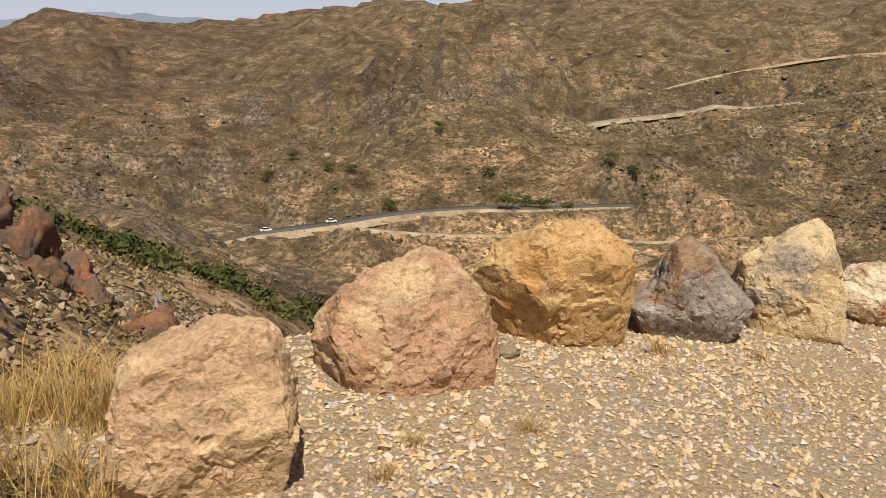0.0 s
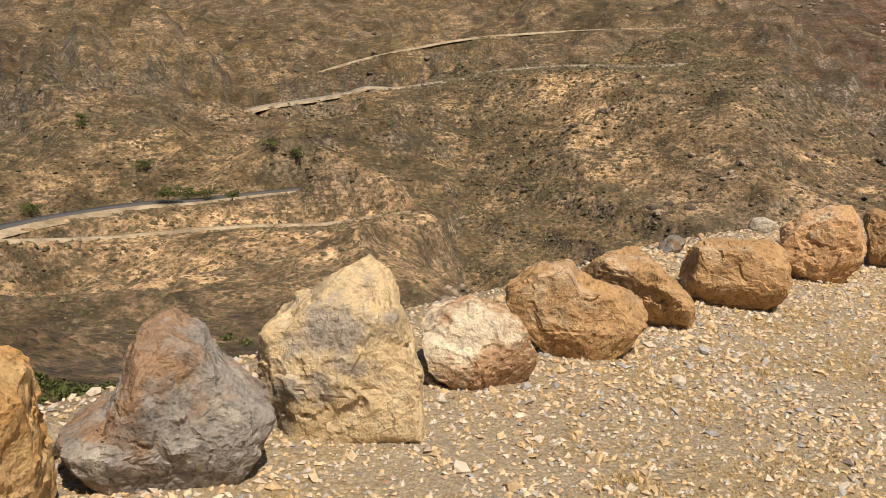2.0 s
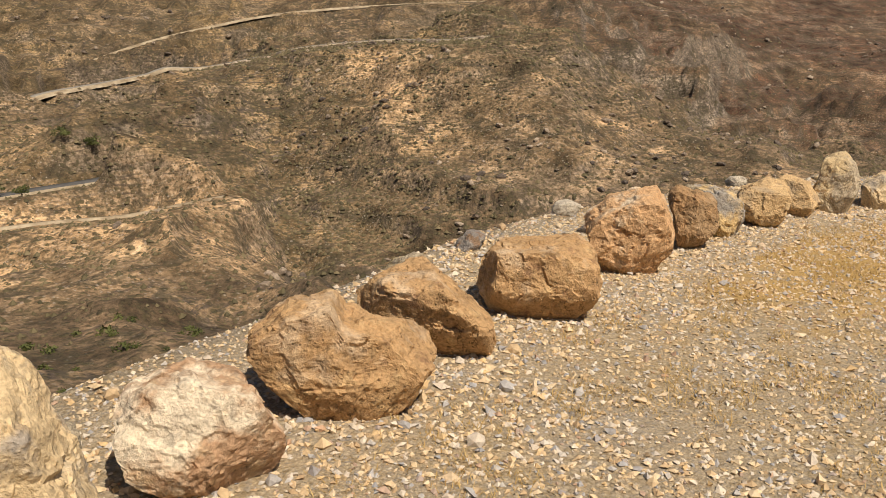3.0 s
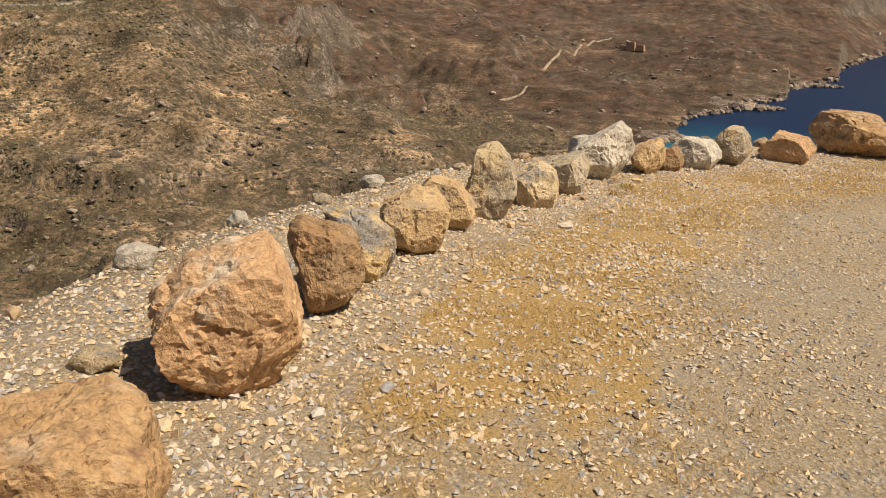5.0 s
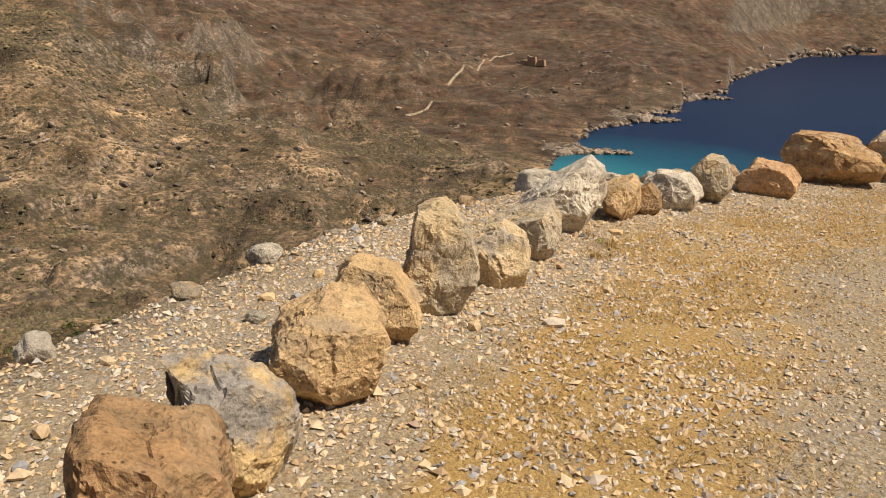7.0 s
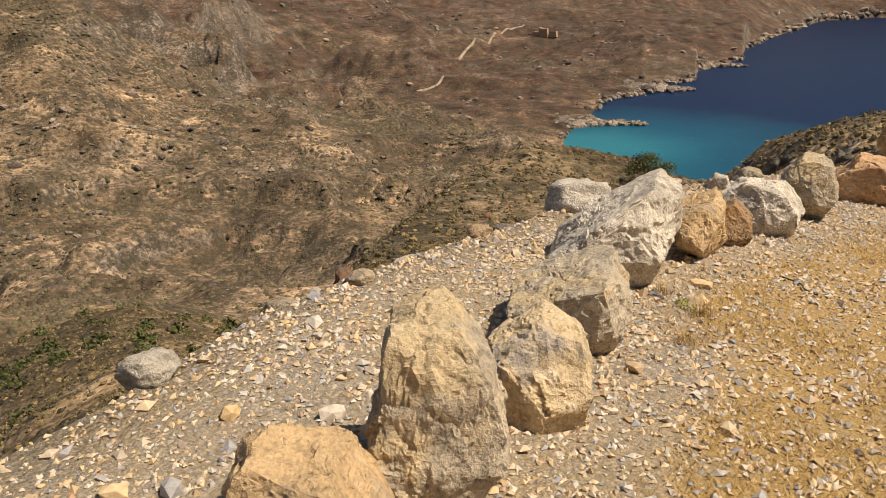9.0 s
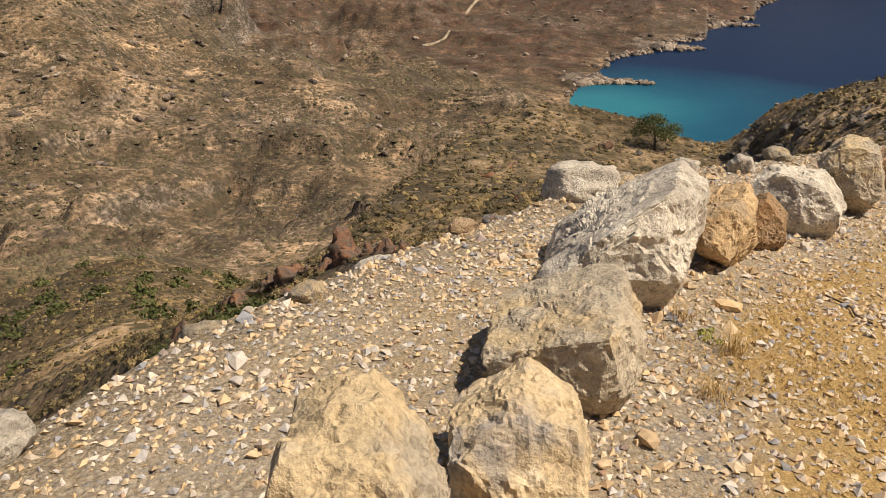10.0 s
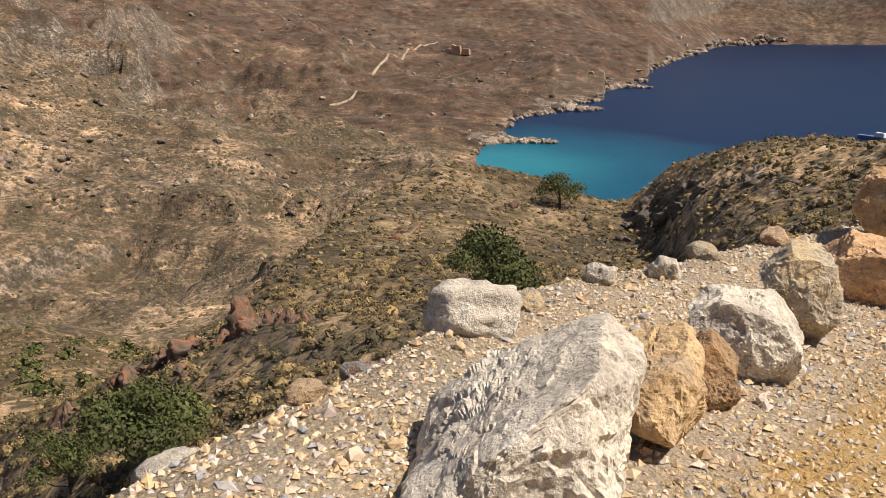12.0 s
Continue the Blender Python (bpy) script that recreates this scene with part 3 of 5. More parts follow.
    hb = maths(nt, "ADD", maths(nt, "ADD", maths(nt, "MULTIPLY", n_fine, 1.3), maths(nt, "MULTIPLY", n_near, 0.12)), maths(nt, "ADD", maths(nt, "MULTIPLY", dots, 0.7), maths(nt, "MULTIPLY", n_mid, 5.0)))
    far = nodes.new("ShaderNodeBump")
    far.inputs["Strength"].default_value, far.inputs["Distance"].default_value = 0.75, 0.8
    links.new(maths(nt, "MULTIPLY", hb, maths(nt, "SUBTRACT", 1.0, gravel)), far.inputs["Height"])
    near = nodes.new("ShaderNodeBump")
    near.inputs["Strength"].default_value, near.inputs["Distance"].default_value = 0.9, 0.012
    links.new(maths(nt, "MULTIPLY", maths(nt, "ADD", maths(nt, "SUBTRACT", 1.0, peb_d), noise_node(nt, P, 70, 5, 0.75)), gravel), near.inputs["Height"])
    links.new(far.outputs[0], near.inputs["Normal"])
    links.new(near.outputs[0], bsdf.inputs["Normal"])
    return m


inner = np.linspace(0.0003, 1, ROWS_IN, endpoint=False)[:, None] * EDGE_R[None]
ix = CENTRE[0] + inner * np.sin(np.radians(BEAR))[None]
iy = CENTRE[1] + inner * np.cos(np.radians(BEAR))[None]
iz = plane_height(ix, iy)
gx, gy, gz = np.concatenate([ix, LX]), np.concatenate([iy, LY]), np.concatenate([iz, LZ])
ground = grid_mesh("ground", gx, gy, gz, ground_material(), True)
tagged(ground, "pale gravel road shoulder falling away to dry scrub mountains", "ground", kind="structure")
dist = np.hypot(gx - CENTRE[0], gy - CENTRE[1])
row_d = np.full(dist.shape, 9.0)
close = dist < 40
lx = np.interp(np.linspace(0, 1, 120), np.linspace(0, 1, 10), [-0.9, 1.2, 4.6, 7.8, 10.2, 12.2, 14.1, 15.4, 16.8, 18.9])
ly = np.interp(np.linspace(0, 1, 120), np.linspace(0, 1, 10), [1.2, 2.5, 2.6, 2.6, 2.35, 1.6, 1.15, -0.1, -1.5, -3.8])
row_d[close] = np.hypot(gx[close][:, None] - lx[None], gy[close][:, None] - ly[None]).min(1)
on_road = np.hypot(gx - CENTRE[0], gy - CENTRE[1]) < EDGE_R[None] - 1.1
straw_mask = np.clip((row_d - 0.15) / 0.5, 0, 1) * np.clip((2.7 - row_d) / 1.0, 0, 1) * on_road * np.clip((gx - 1.5) / 7, 0.2, 1)
gravel_mask = np.clip(1.0 - (dist - EDGE_R[None] - 0.9) / 1.4, 0, 1) * np.clip((gx + 2.6) / 0.9, 0, 1)
bear = np.broadcast_to(np.where(BEAR > 200, BEAR - 360, BEAR)[None], dist.shape)
wob = value_noise(gx / 90, gy / 90, 77)
# red-brown left hills; past bearing 54 the far slopes' shade is painted dark
red_shade_mask = np.clip((14 - bear) / 14, 0, 1) * np.clip((dist - 250) / 300, 0, 1) * 0.5 + np.clip((bear - 54) / 12, 0, 1) * np.clip((dist - 500) / 200, 0, 1) * np.clip(wob * 1.2 + 0.4, 0, 1)
spur = np.clip((bear - 50) / 5, 0, 1) * np.clip((190 - dist) / 40, 0, 1)
olive_mask = spur * 0.9 + np.clip((bear - 2) / 10, 0, 1) * np.clip((66 - bear) / 14, 0, 1) * np.clip((dist - 220) / 100, 0, 1) * np.clip((1250 - dist) / 300, 0, 1) * np.clip(wob * 1.2, 0, 1) * 0.7
bench = np.interp(bear, [0, 8, 14, 30, 37, 42], [0, 0.6, 0.9, 1, 1, 0]) * np.clip((dist - 185) / 40, 0, 1) * np.clip((345 - dist) / 30, 0, 1)
slide = np.interp(bear, [42, 46, 50, 54, 60], [0, 0.5, 0.75, 0.5, 0]) * np.clip((dist - 300) / 60, 0, 1) * np.clip((500 - dist) / 40, 0, 1)
coast = np.clip((bear - 84) / 4, 0, 1) * np.clip((dist - 550) / 60, 0, 1) * np.clip((SEA + 6 - gz) / 5, 0, 1)
face = np.interp(bear, [40, 48, 80, 88], [0, 0.42, 0.42, 0]) * np.clip((dist - 150) / 40, 0, 1) * np.clip((450 - dist) / 60, 0, 1)
left = np.clip((4 - bear) / 8, 0, 1) * np.clip((bear + 80) / 8, 0, 1) * np.clip((60 - dist) / 15, 0, 1)
knoll = np.interp(bear, [0, 6, 26, 32], [0, 0.45, 0.45, 0]) * np.clip((dist - 330) / 20, 0, 1) * np.clip((500 - dist) / 30, 0, 1)
pale_mask = np.clip(np.maximum.reduce([bench, slide, coast * 0.5, spur * 0.4, face, knoll, left]), 0, 1)
straw_at = ground.data.attributes.new("straw", "FLOAT", "POINT")
straw_at.data.foreach_set("value", straw_mask.astype(np.float32).ravel())
cover = ground.data.color_attributes.new("cover", "FLOAT_COLOR", "POINT")
cover.data.foreach_set("color", np.stack([gravel_mask, np.clip(red_shade_mask, 0, 1), np.clip(olive_mask, 0, 1), pale_mask], -1).astype(np.float32).ravel())

# ---- sea ----
def sea_material():
    m, nodes, links, bsdf = material("sea_water", 0.35)
    nt = m.node_tree
    P = nodes.new("ShaderNodeNewGeometry").outputs["Position"]
    d = nodes.new("ShaderNodeVectorMath")
    d.operation = "DISTANCE"
    links.new(P, d.inputs[0])
    d.inputs[1].default_value = (590, -30, SEA)
    shallow = maths(nt, "ADD", maths(nt, "DIVIDE", d.outputs["Value"], 330), maths(nt, "MULTIPLY", noise_node(nt, P, 0.012, 4), 0.35))
    col = ramp(nt, shallow, [(0.24, (0.022, 0.165, 0.205)), (0.5, (0.007, 0.075, 0.125)), (0.85, (0.0013, 0.015, 0.050))])
    bsdf.inputs["Specular IOR Level"].default_value = 0.03
    links.new(col, bsdf.inputs["Base Color"])
    bump(nt, bsdf, noise_node(nt, P, 0.25, 4), 0.25, 0.6)
    return m


tagged(mesh_object("water", [(200, -4500, SEA), (4800, -4500, SEA), (4800, 600, SEA), (200, 600, SEA)], [(0, 1, 2, 3)], sea_material()),
       "deep blue sea with turquoise shallows in a cove", "water", kind="structure")


# ---- boulders ----
rng = random.Random(7)
SPHERE = bmesh.new()
bmesh.ops.create_icosphere(SPHERE, subdivisions=6, radius=1)
SPHERE_V = np.array([v.co[:] for v in SPHERE.verts])
SPHERE_F = [[v.index for v in f.verts] for f in SPHERE.faces]
SPHERE.free()


def roughen(p, size, off, strength=1.0):
    """Breaks a lump's surface up: stepped chips, folds, pits and grit."""
    out = p / np.maximum(np.linalg.norm(p, axis=1), 1e-6)[:, None]
    amp = np.empty(len(p))
    k = 1.0 / max(size, 0.25)
    for i, q in enumerate(p):
        v = Vector(q) + off
        warp = noise.noise_vector(v * 7) * 0.05
        a = noise.noise(v * 1.8 * k) * 0.03
        for wave, step in ((4.0 * k, 0.022), (9 * k, 0.018), (22 * k, 0.010)):
            d, c = noise.voronoi((v + warp) * wave)
            a += (noise.cell(c[0] * 7.31) - 0.5) * step
        a -= max(0.0, abs(noise.noise((v + warp * 2) * 5.5 * k)) - 0.05) * 0.03
        a += noise.turbulence(v * 14 * k, 3, True) * 0.008
        a += noise.noise(v * 60) * 0.0025 * min(1, size / 0.5)
        amp[i] = a
    scale = size * strength
    return p + out * (np.minimum(amp, 0.09) * scale)[:, None]


def boulder(place, turn, depth, stone, outline, label, cuts=20, start=3):
    """A broken rock with this outline, as deep as given, cut by random joints and roughened."""
    seed = len([o for o in scene.objects if o.name.startswith("boulder")]) + start
    rs = np.random.RandomState(seed)
    o = np.array(outline)
    mid = np.array([(o[:, 0].max() + o[:, 0].min()) / 2, (o[:, 1].max() + o[:, 1].min()) / 2])
    rel = (o - mid) * 1.05
    steps = np.linspace(0, 1, 40, endpoint=False)
    dense = np.concatenate([rel[i] * (1 - steps[:, None]) + rel[(i + 1) % len(rel)] * steps[:, None] for i in range(len(rel))])
    ang = np.arctan2(dense[:, 1], dense[:, 0])
    order = np.argsort(ang)
    th = np.arctan2(SPHERE_V[:, 2], SPHERE_V[:, 0])
    ring = np.interp(th, ang[order], np.hypot(*dense.T)[order], period=2 * math.pi)
    rho, ay = np.hypot(SPHERE_V[:, 0], SPHERE_V[:, 2]), np.abs(SPHERE_V[:, 1])
    k = 1 / (rho ** 4.5 + ay ** 4.5) ** (1 / 4.5)
    p = np.stack([np.cos(th) * ring * rho * k, np.sign(SPHERE_V[:, 1]) * ay * k * depth / 2 * 1.22, np.sin(th) * ring * rho * k], -1)
    size = max(np.ptp(o[:, 0]), np.ptp(o[:, 1]))
    lo, hi = p.min(0), p.max(0)
    swell = Vector(rs.uniform(-50, 50, 3))
    out = p / np.maximum(np.linalg.norm(p, axis=1), 1e-6)[:, None]
    p = p + out * (np.array([noise.noise(Vector(q) * (2.6 / size) + swell) + 0.5 * noise.noise(Vector(q) * (6 / size) + swell) for q in p]) * 0.05 * size)[:, None]
    for k in range(cuts):
        # joints mostly across the depth, a few shallow ones round the rim
        n = rs.normal(size=3) * ((0.7, 1.6, 0.7) if k < 12 else (1.0, 0.6, 0.8))
        n /= np.linalg.norm(n)
        d = p @ n
        lim = d.max() * (rs.uniform(0.64, 0.80) if k < 5 else rs.uniform(0.78, 0.92) if k < 12 else rs.uniform(0.92, 0.98))
        p -= n * np.maximum(d - lim, 0)[:, None]
    p = roughen(p, size, Vector(rs.uniform(-50, 50, 3)), 0.62)
    p[:, 2] += mid[1]
    narrow = {"tan": 0.95, "red": 0.9, "ochre": 0.9, "cream": 0.92, "grey": 0.7, "orange": 0.75, "slab": 0.8}.get(stone, 0.7)
    foot = np.clip((p[:, 2] + 0.04) / (0.40 * o[:, 1].max()), 0, 1)
    p[:, :2] *= (narrow + (1 - narrow) * foot ** 0.8)[:, None]
    me = bpy.data.meshes.new("boulder")
    me.from_pydata(p.tolist(), [], SPHERE_F)
    me.polygons.foreach_set("use_smooth", [True] * len(me.polygons))
    me.set_sharp_from_angle(angle=radians(20))
    me.materials.append(STONE[stone])
    ob = new("boulder", me)
    ob.matrix_world = pose(*place, 0, 0, turn)
    return tagged(ob, label, "boulder", "row of boulders along the road edge")


# boulders: place, turn, depth, stone, outline across and up, label
boulder((-0.91, 1.24, 0.11), -2, 0.53, "tan", ((-0.31, 0.25), (-0.26, 0.46), (-0.10, 0.54), (0.10, 0.63), (0.23, 0.63), (0.31, 0.52), (0.36, 0.32), (0.44, -0.03), (0.36, -0.20), (0.09, -0.28), (-0.24, -0.27), (-0.44, -0.17)),
     "peach-tan limestone boulder beside the gravel road")
boulder((0.16, 2.12, 0.13), -14, 0.60, "red", ((-0.50, -0.09), (-0.49, 0.27), (-0.34, 0.42), (-0.18, 0.52), (0.13, 0.64), (0.31, 0.58), (0.43, 0.40), (0.50, 0.24), (0.47, -0.09), (0.26, -0.19), (-0.08, -0.25), (-0.47, -0.33)),
     "reddish-brown boulder with a cracked face on gravel")
boulder((1.20, 2.54, 0.12), -26, 0.51, "ochre", ((-0.44, 0.42), (-0.34, 0.57), (0.06, 0.72), (0.30, 0.74), (0.46, 0.57), (0.51, 0.37), (0.49, -0.08), (0.24, -0.17), (-0.16, -0.26), (-0.29, -0.15), (-0.51, 0.31)),
     "large yellow-ochre boulder with a long crack")
boulder((2.15, 2.55, 0.08), -26, 0.54, "grey", ((-0.38, 0.19), (-0.24, 0.26), (-0.14, 0.42), (-0.07, 0.54), (0.03, 0.57), (0.16, 0.52), (0.26, 0.35), (0.38, 0.24), (0.38, -0.13), (0.07, -0.22), (-0.15, -0.25), (-0.31, -0.15)),
     "rough grey boulder between yellow and cream ones")
boulder((2.91, 2.46, 0.05), -37, 0.45, "cream", ((-0.37, 0.28), (-0.30, 0.46), (-0.12, 0.58), (0.12, 0.76), (0.19, 0.67), (0.27, 0.44), (0.34, 0.23), (0.37, -0.07), (0.17, -0.20), (-0.12, -0.25), (-0.30, -0.26), (-0.32, -0.04)),
     "tall pointed cream limestone boulder", start=40)
boulder((3.79, 2.55, 0.02), -41, 0.45, "patch", ((-0.32, 0.26), (-0.24, 0.36), (-0.02, 0.40), (0.23, 0.33), (0.32, 0.24), (0.32, 0.03), (0.22, -0.13), (0.06, -0.17), (-0.14, -0.09), (-0.27, -0.02)),
     "low brown boulder with a white broken patch")
boulder((4.58, 2.56, -0.01), -49, 0.56, "rust", ((-0.40, 0.36), (-0.21, 0.50), (-0.03, 0.51), (0.02, 0.42), (0.20, 0.36), (0.37, 0.30), (0.40, 0.21), (0.37, -0.00), (0.20, -0.14), (0.05, -0.16), (-0.19, -0.06), (-0.28, 0.15)),
     "pitted rust-brown boulder with a hollow underside")
boulder((5.48, 2.75, -0.03), -56, 0.57, "rust", ((-0.41, 0.30), (-0.21, 0.41), (0.13, 0.44), (0.27, 0.21), (0.41, -0.02), (0.38, -0.13), (0.17, -0.15), (0.03, -0.18), (-0.02, -0.10), (-0.28, -0.00)),
     "rust-brown boulder leaning on its pitted neighbour")
boulder((6.42, 2.61, -0.07), -60, 0.63, "rust", ((-0.36, 0.30), (-0.26, 0.42), (0.05, 0.46), (0.24, 0.39), (0.33, 0.33), (0.40, 0.01), (0.24, -0.05), (0.04, -0.15), (-0.12, -0.12), (-0.34, -0.10), (-0.40, 0.11)),
     "squat brown boulder with a pale broken side")
boulder((7.79, 2.64, -0.12), -59, 0.76, "orange", ((-0.36, 0.29), (-0.29, 0.39), (-0.15, 0.49), (0.05, 0.55), (0.33, 0.56), (0.39, 0.51), (0.34, 0.27), (0.22, 0.02), (0.06, -0.09), (-0.17, -0.18), (-0.33, -0.06), (-0.39, 0.17)),
     "long orange-tan boulder with a flat top")
boulder((8.87, 2.55, -0.16), -70, 0.70, "porous", ((-0.21, 0.41), (-0.12, 0.47), (0.07, 0.42), (0.18, 0.33), (0.21, 0.18), (0.13, 0.03), (-0.01, -0.13), (-0.11, -0.15), (-0.14, 0.00), (-0.15, 0.26)),
     "dark brown porous boulder beside a slab")
boulder((9.35, 2.51, -0.18), -75, 0.43, "slab", ((-0.24, 0.41), (0.09, 0.37), (0.21, 0.27), (0.24, 0.11), (0.14, -0.22), (0.03, -0.22), (-0.03, -0.06), (-0.10, 0.25), (-0.18, 0.31)),
     "grey-topped slab with a yellow end face")
boulder((10.17, 2.36, -0.22), -77, 0.66, "gold", ((-0.27, 0.15), (-0.18, 0.30), (0.02, 0.39), (0.19, 0.40), (0.27, 0.25), (0.23, 0.02), (0.09, -0.10), (-0.12, -0.06), (-0.21, 0.09)),
     "round ochre boulder with a dark gap beneath")
boulder((11.00, 2.25, -0.26), -82, 0.65, "gold", ((-0.23, 0.24), (-0.15, 0.36), (0.07, 0.31), (0.23, 0.09), (0.15, -0.09), (0.07, -0.16), (-0.06, -0.16), (-0.14, 0.09)),
     "ochre boulder behind the round one")
boulder((11.53, 1.97, -0.30), -84, 0.58, "greytan", ((-0.18, 0.33), (-0.16, 0.42), (-0.13, 0.53), (-0.03, 0.59), (0.08, 0.59), (0.18, 0.47), (0.22, 0.36), (0.22, 0.19), (0.15, -0.07), (0.01, -0.19), (-0.11, -0.11), (-0.15, 0.01), (-0.22, 0.15)),
     "tall grey-tan boulder with a white broken edge")
boulder((12.18, 1.62, -0.34), -90, 0.62, "cream", ((-0.19, 0.28), (0.01, 0.36), (0.16, 0.28), (0.19, 0.14), (0.17, -0.17), (-0.02, -0.26), (-0.13, -0.24), (-0.17, 0.08)),
     "cream-tan boulder with a brown fractured face")
boulder((12.97, 1.47, -0.38), -95, 0.70, "greytan", ((-0.28, 0.20), (-0.06, 0.29), (0.21, 0.36), (0.28, 0.21), (0.28, -0.06), (0.16, -0.19), (0.00, -0.17), (-0.19, -0.01)),
     "low grey and cream boulder, split on top")
boulder((14.12, 1.19, -0.44), -99, 0.99, "white", ((-0.52, -0.07), (-0.31, 0.15), (-0.00, 0.40), (0.29, 0.57), (0.40, 0.48), (0.50, 0.25), (0.52, 0.01), (0.38, -0.16), (0.23, -0.22), (-0.03, -0.17), (-0.35, -0.14)),
     "big whitish limestone boulder with undercut base")
boulder((14.66, 0.51, -0.51), -103, 0.62, "gold", ((-0.17, 0.29), (0.09, 0.38), (0.16, 0.31), (0.17, 0.09), (0.00, -0.15), (-0.11, 0.02)),
     "tan block with a flat top beside the whitish boulder")
boulder((14.96, 0.21, -0.54), -105, 0.36, "porous", ((-0.13, 0.20), (0.00, 0.28), (0.12, 0.18), (0.13, -0.03), (-0.00, -0.12), (-0.08, -0.04)),
     "small dark brown boulder wedged between two")
boulder((15.42, -0.12, -0.57), -108, 0.77, "white", ((-0.28, 0.27), (-0.13, 0.37), (0.13, 0.32), (0.25, 0.17), (0.28, -0.08), (0.09, -0.15), (-0.06, -0.15), (-0.17, 0.02)),
     "white-grey limestone boulder with dark foot")
boulder((15.99, -0.62, -0.63), -110, 0.61, "greytan", ((-0.22, 0.34), (-0.05, 0.47), (0.16, 0.45), (0.22, 0.19), (0.14, -0.09), (-0.02, -0.12), (-0.12, 0.17)),
     "upright grey-brown boulder in the row")
boulder((16.80, -1.48, -0.71), -112, 0.88, "orange", ((-0.34, 0.17), (-0.13, 0.38), (0.22, 0.31), (0.34, 0.16), (0.32, -0.02), (0.01, -0.13), (-0.19, -0.18)),
     "orange boulder with cream top")
boulder((18.33, -2.77, -0.85), -108, 1.05, "rust", ((-0.65, 0.50), (-0.32, 0.72), (0.08, 0.68), (0.57, 0.38), (0.65, 0.04), (0.18, -0.12), (-0.30, -0.13), (-0.54, 0.21)),
     "large brown boulder with a cream cap")
boulder((18.90, -3.80, -0.94), -113, 0.71, "cream", ((-0.40, 0.43), (-0.17, 0.68), (0.10, 0.64), (0.40, 0.33), (0.37, -0.15), (-0.07, -0.20), (-0.28, -0.04)),
     "cream boulder at the far end of the row")


# ---- far ridges, their haze painted as a pale blue glow ----
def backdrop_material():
    m, nodes, links, bsdf = material("ridge_haze_glow", 1.0)
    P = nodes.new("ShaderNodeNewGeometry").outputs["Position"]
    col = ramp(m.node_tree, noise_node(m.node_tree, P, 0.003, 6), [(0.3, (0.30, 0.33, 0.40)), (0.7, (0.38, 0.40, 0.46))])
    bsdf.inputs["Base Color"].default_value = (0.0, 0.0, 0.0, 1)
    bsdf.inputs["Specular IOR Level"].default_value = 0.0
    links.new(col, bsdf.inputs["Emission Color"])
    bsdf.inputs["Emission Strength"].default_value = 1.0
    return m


fb = np.arange(-40, 90, 0.5)
crest = np.interp(fb, [-40, -14, -9, -4, 3, 6, 10, 38, 41, 44, 47, 49, 53, 60, 90], [150, 195, 240, 285, 268, 215, 180, 300, 372, 350, 365, 430, 445, 420, 300]) + 26 * (value_noise(fb * 0.9, fb * 0 + 3.3, 5) - 0.5)
ring = np.stack([np.full_like(fb, -300), crest * 0.4, crest])
deep = np.array([3900.0, 4300.0, 4650.0])[:, None]
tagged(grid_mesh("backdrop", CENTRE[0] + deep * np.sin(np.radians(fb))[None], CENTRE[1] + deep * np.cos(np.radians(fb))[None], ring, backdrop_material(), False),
       "far mountain ridges, haze painted as a pale blue glow", "mountains", kind="structure")

# an added glowing ring stands in for pale haze above the horizon
hb = np.arange(0, 360, 2.0)
rise = np.array([-300.0, 60.0, 500.0, 1000.0])[:, None] + 0 * hb[None]
haze_glow_m, nodes, links, bsdf = material("glowing_sky_ring", 1.0)
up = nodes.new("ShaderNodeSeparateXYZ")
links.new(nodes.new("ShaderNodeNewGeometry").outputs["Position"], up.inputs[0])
links.new(ramp(haze_glow_m.node_tree, maths(haze_glow_m.node_tree, "DIVIDE", up.outputs[2], 1000), [(0.0, (0.62, 0.63, 0.70)), (0.5, (0.56, 0.60, 0.71)), (1.0, (0.40, 0.48, 0.64))]), bsdf.inputs["Emission Color"])
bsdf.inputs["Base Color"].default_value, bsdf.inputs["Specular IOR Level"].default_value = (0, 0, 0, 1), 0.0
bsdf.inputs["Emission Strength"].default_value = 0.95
tagged(grid_mesh("backdrop", CENTRE[0] + 4780 * np.sin(np.radians(hb))[None] + 0 * rise, CENTRE[1] + 4780 * np.cos(np.radians(hb))[None] + 0 * rise, rise, haze_glow_m, True),
       "glowing pale lavender ring added as haze low in the sky", "sky", kind="structure")


# ---- roads on the far slopes ----
def plain(name, stops, scale, roughness=0.9, bump_d=0.0, detail=5):
    m, nodes, links, bsdf = material(name, roughness)
    P = nodes.new("ShaderNodeNewGeometry").outputs["Position"]
    n = noise_node(m.node_tree, P, scale, detail, 0.65)
    links.new(ramp(m.node_tree, n, stops), bsdf.inputs["Base Color"])
    if bump_d:
        bump(m.node_tree, bsdf, n, 0.8, bump_d)
    return m


ASPHALT = plain("asphalt", [(0.3, (0.075, 0.072, 0.07)), (0.7, (0.12, 0.115, 0.11))], 0.4)
DIRT = plain("pale_dirt", [(0.36, (0.24, 0.18, 0.11)), (0.64, (0.47, 0.38, 0.26))], 0.16)


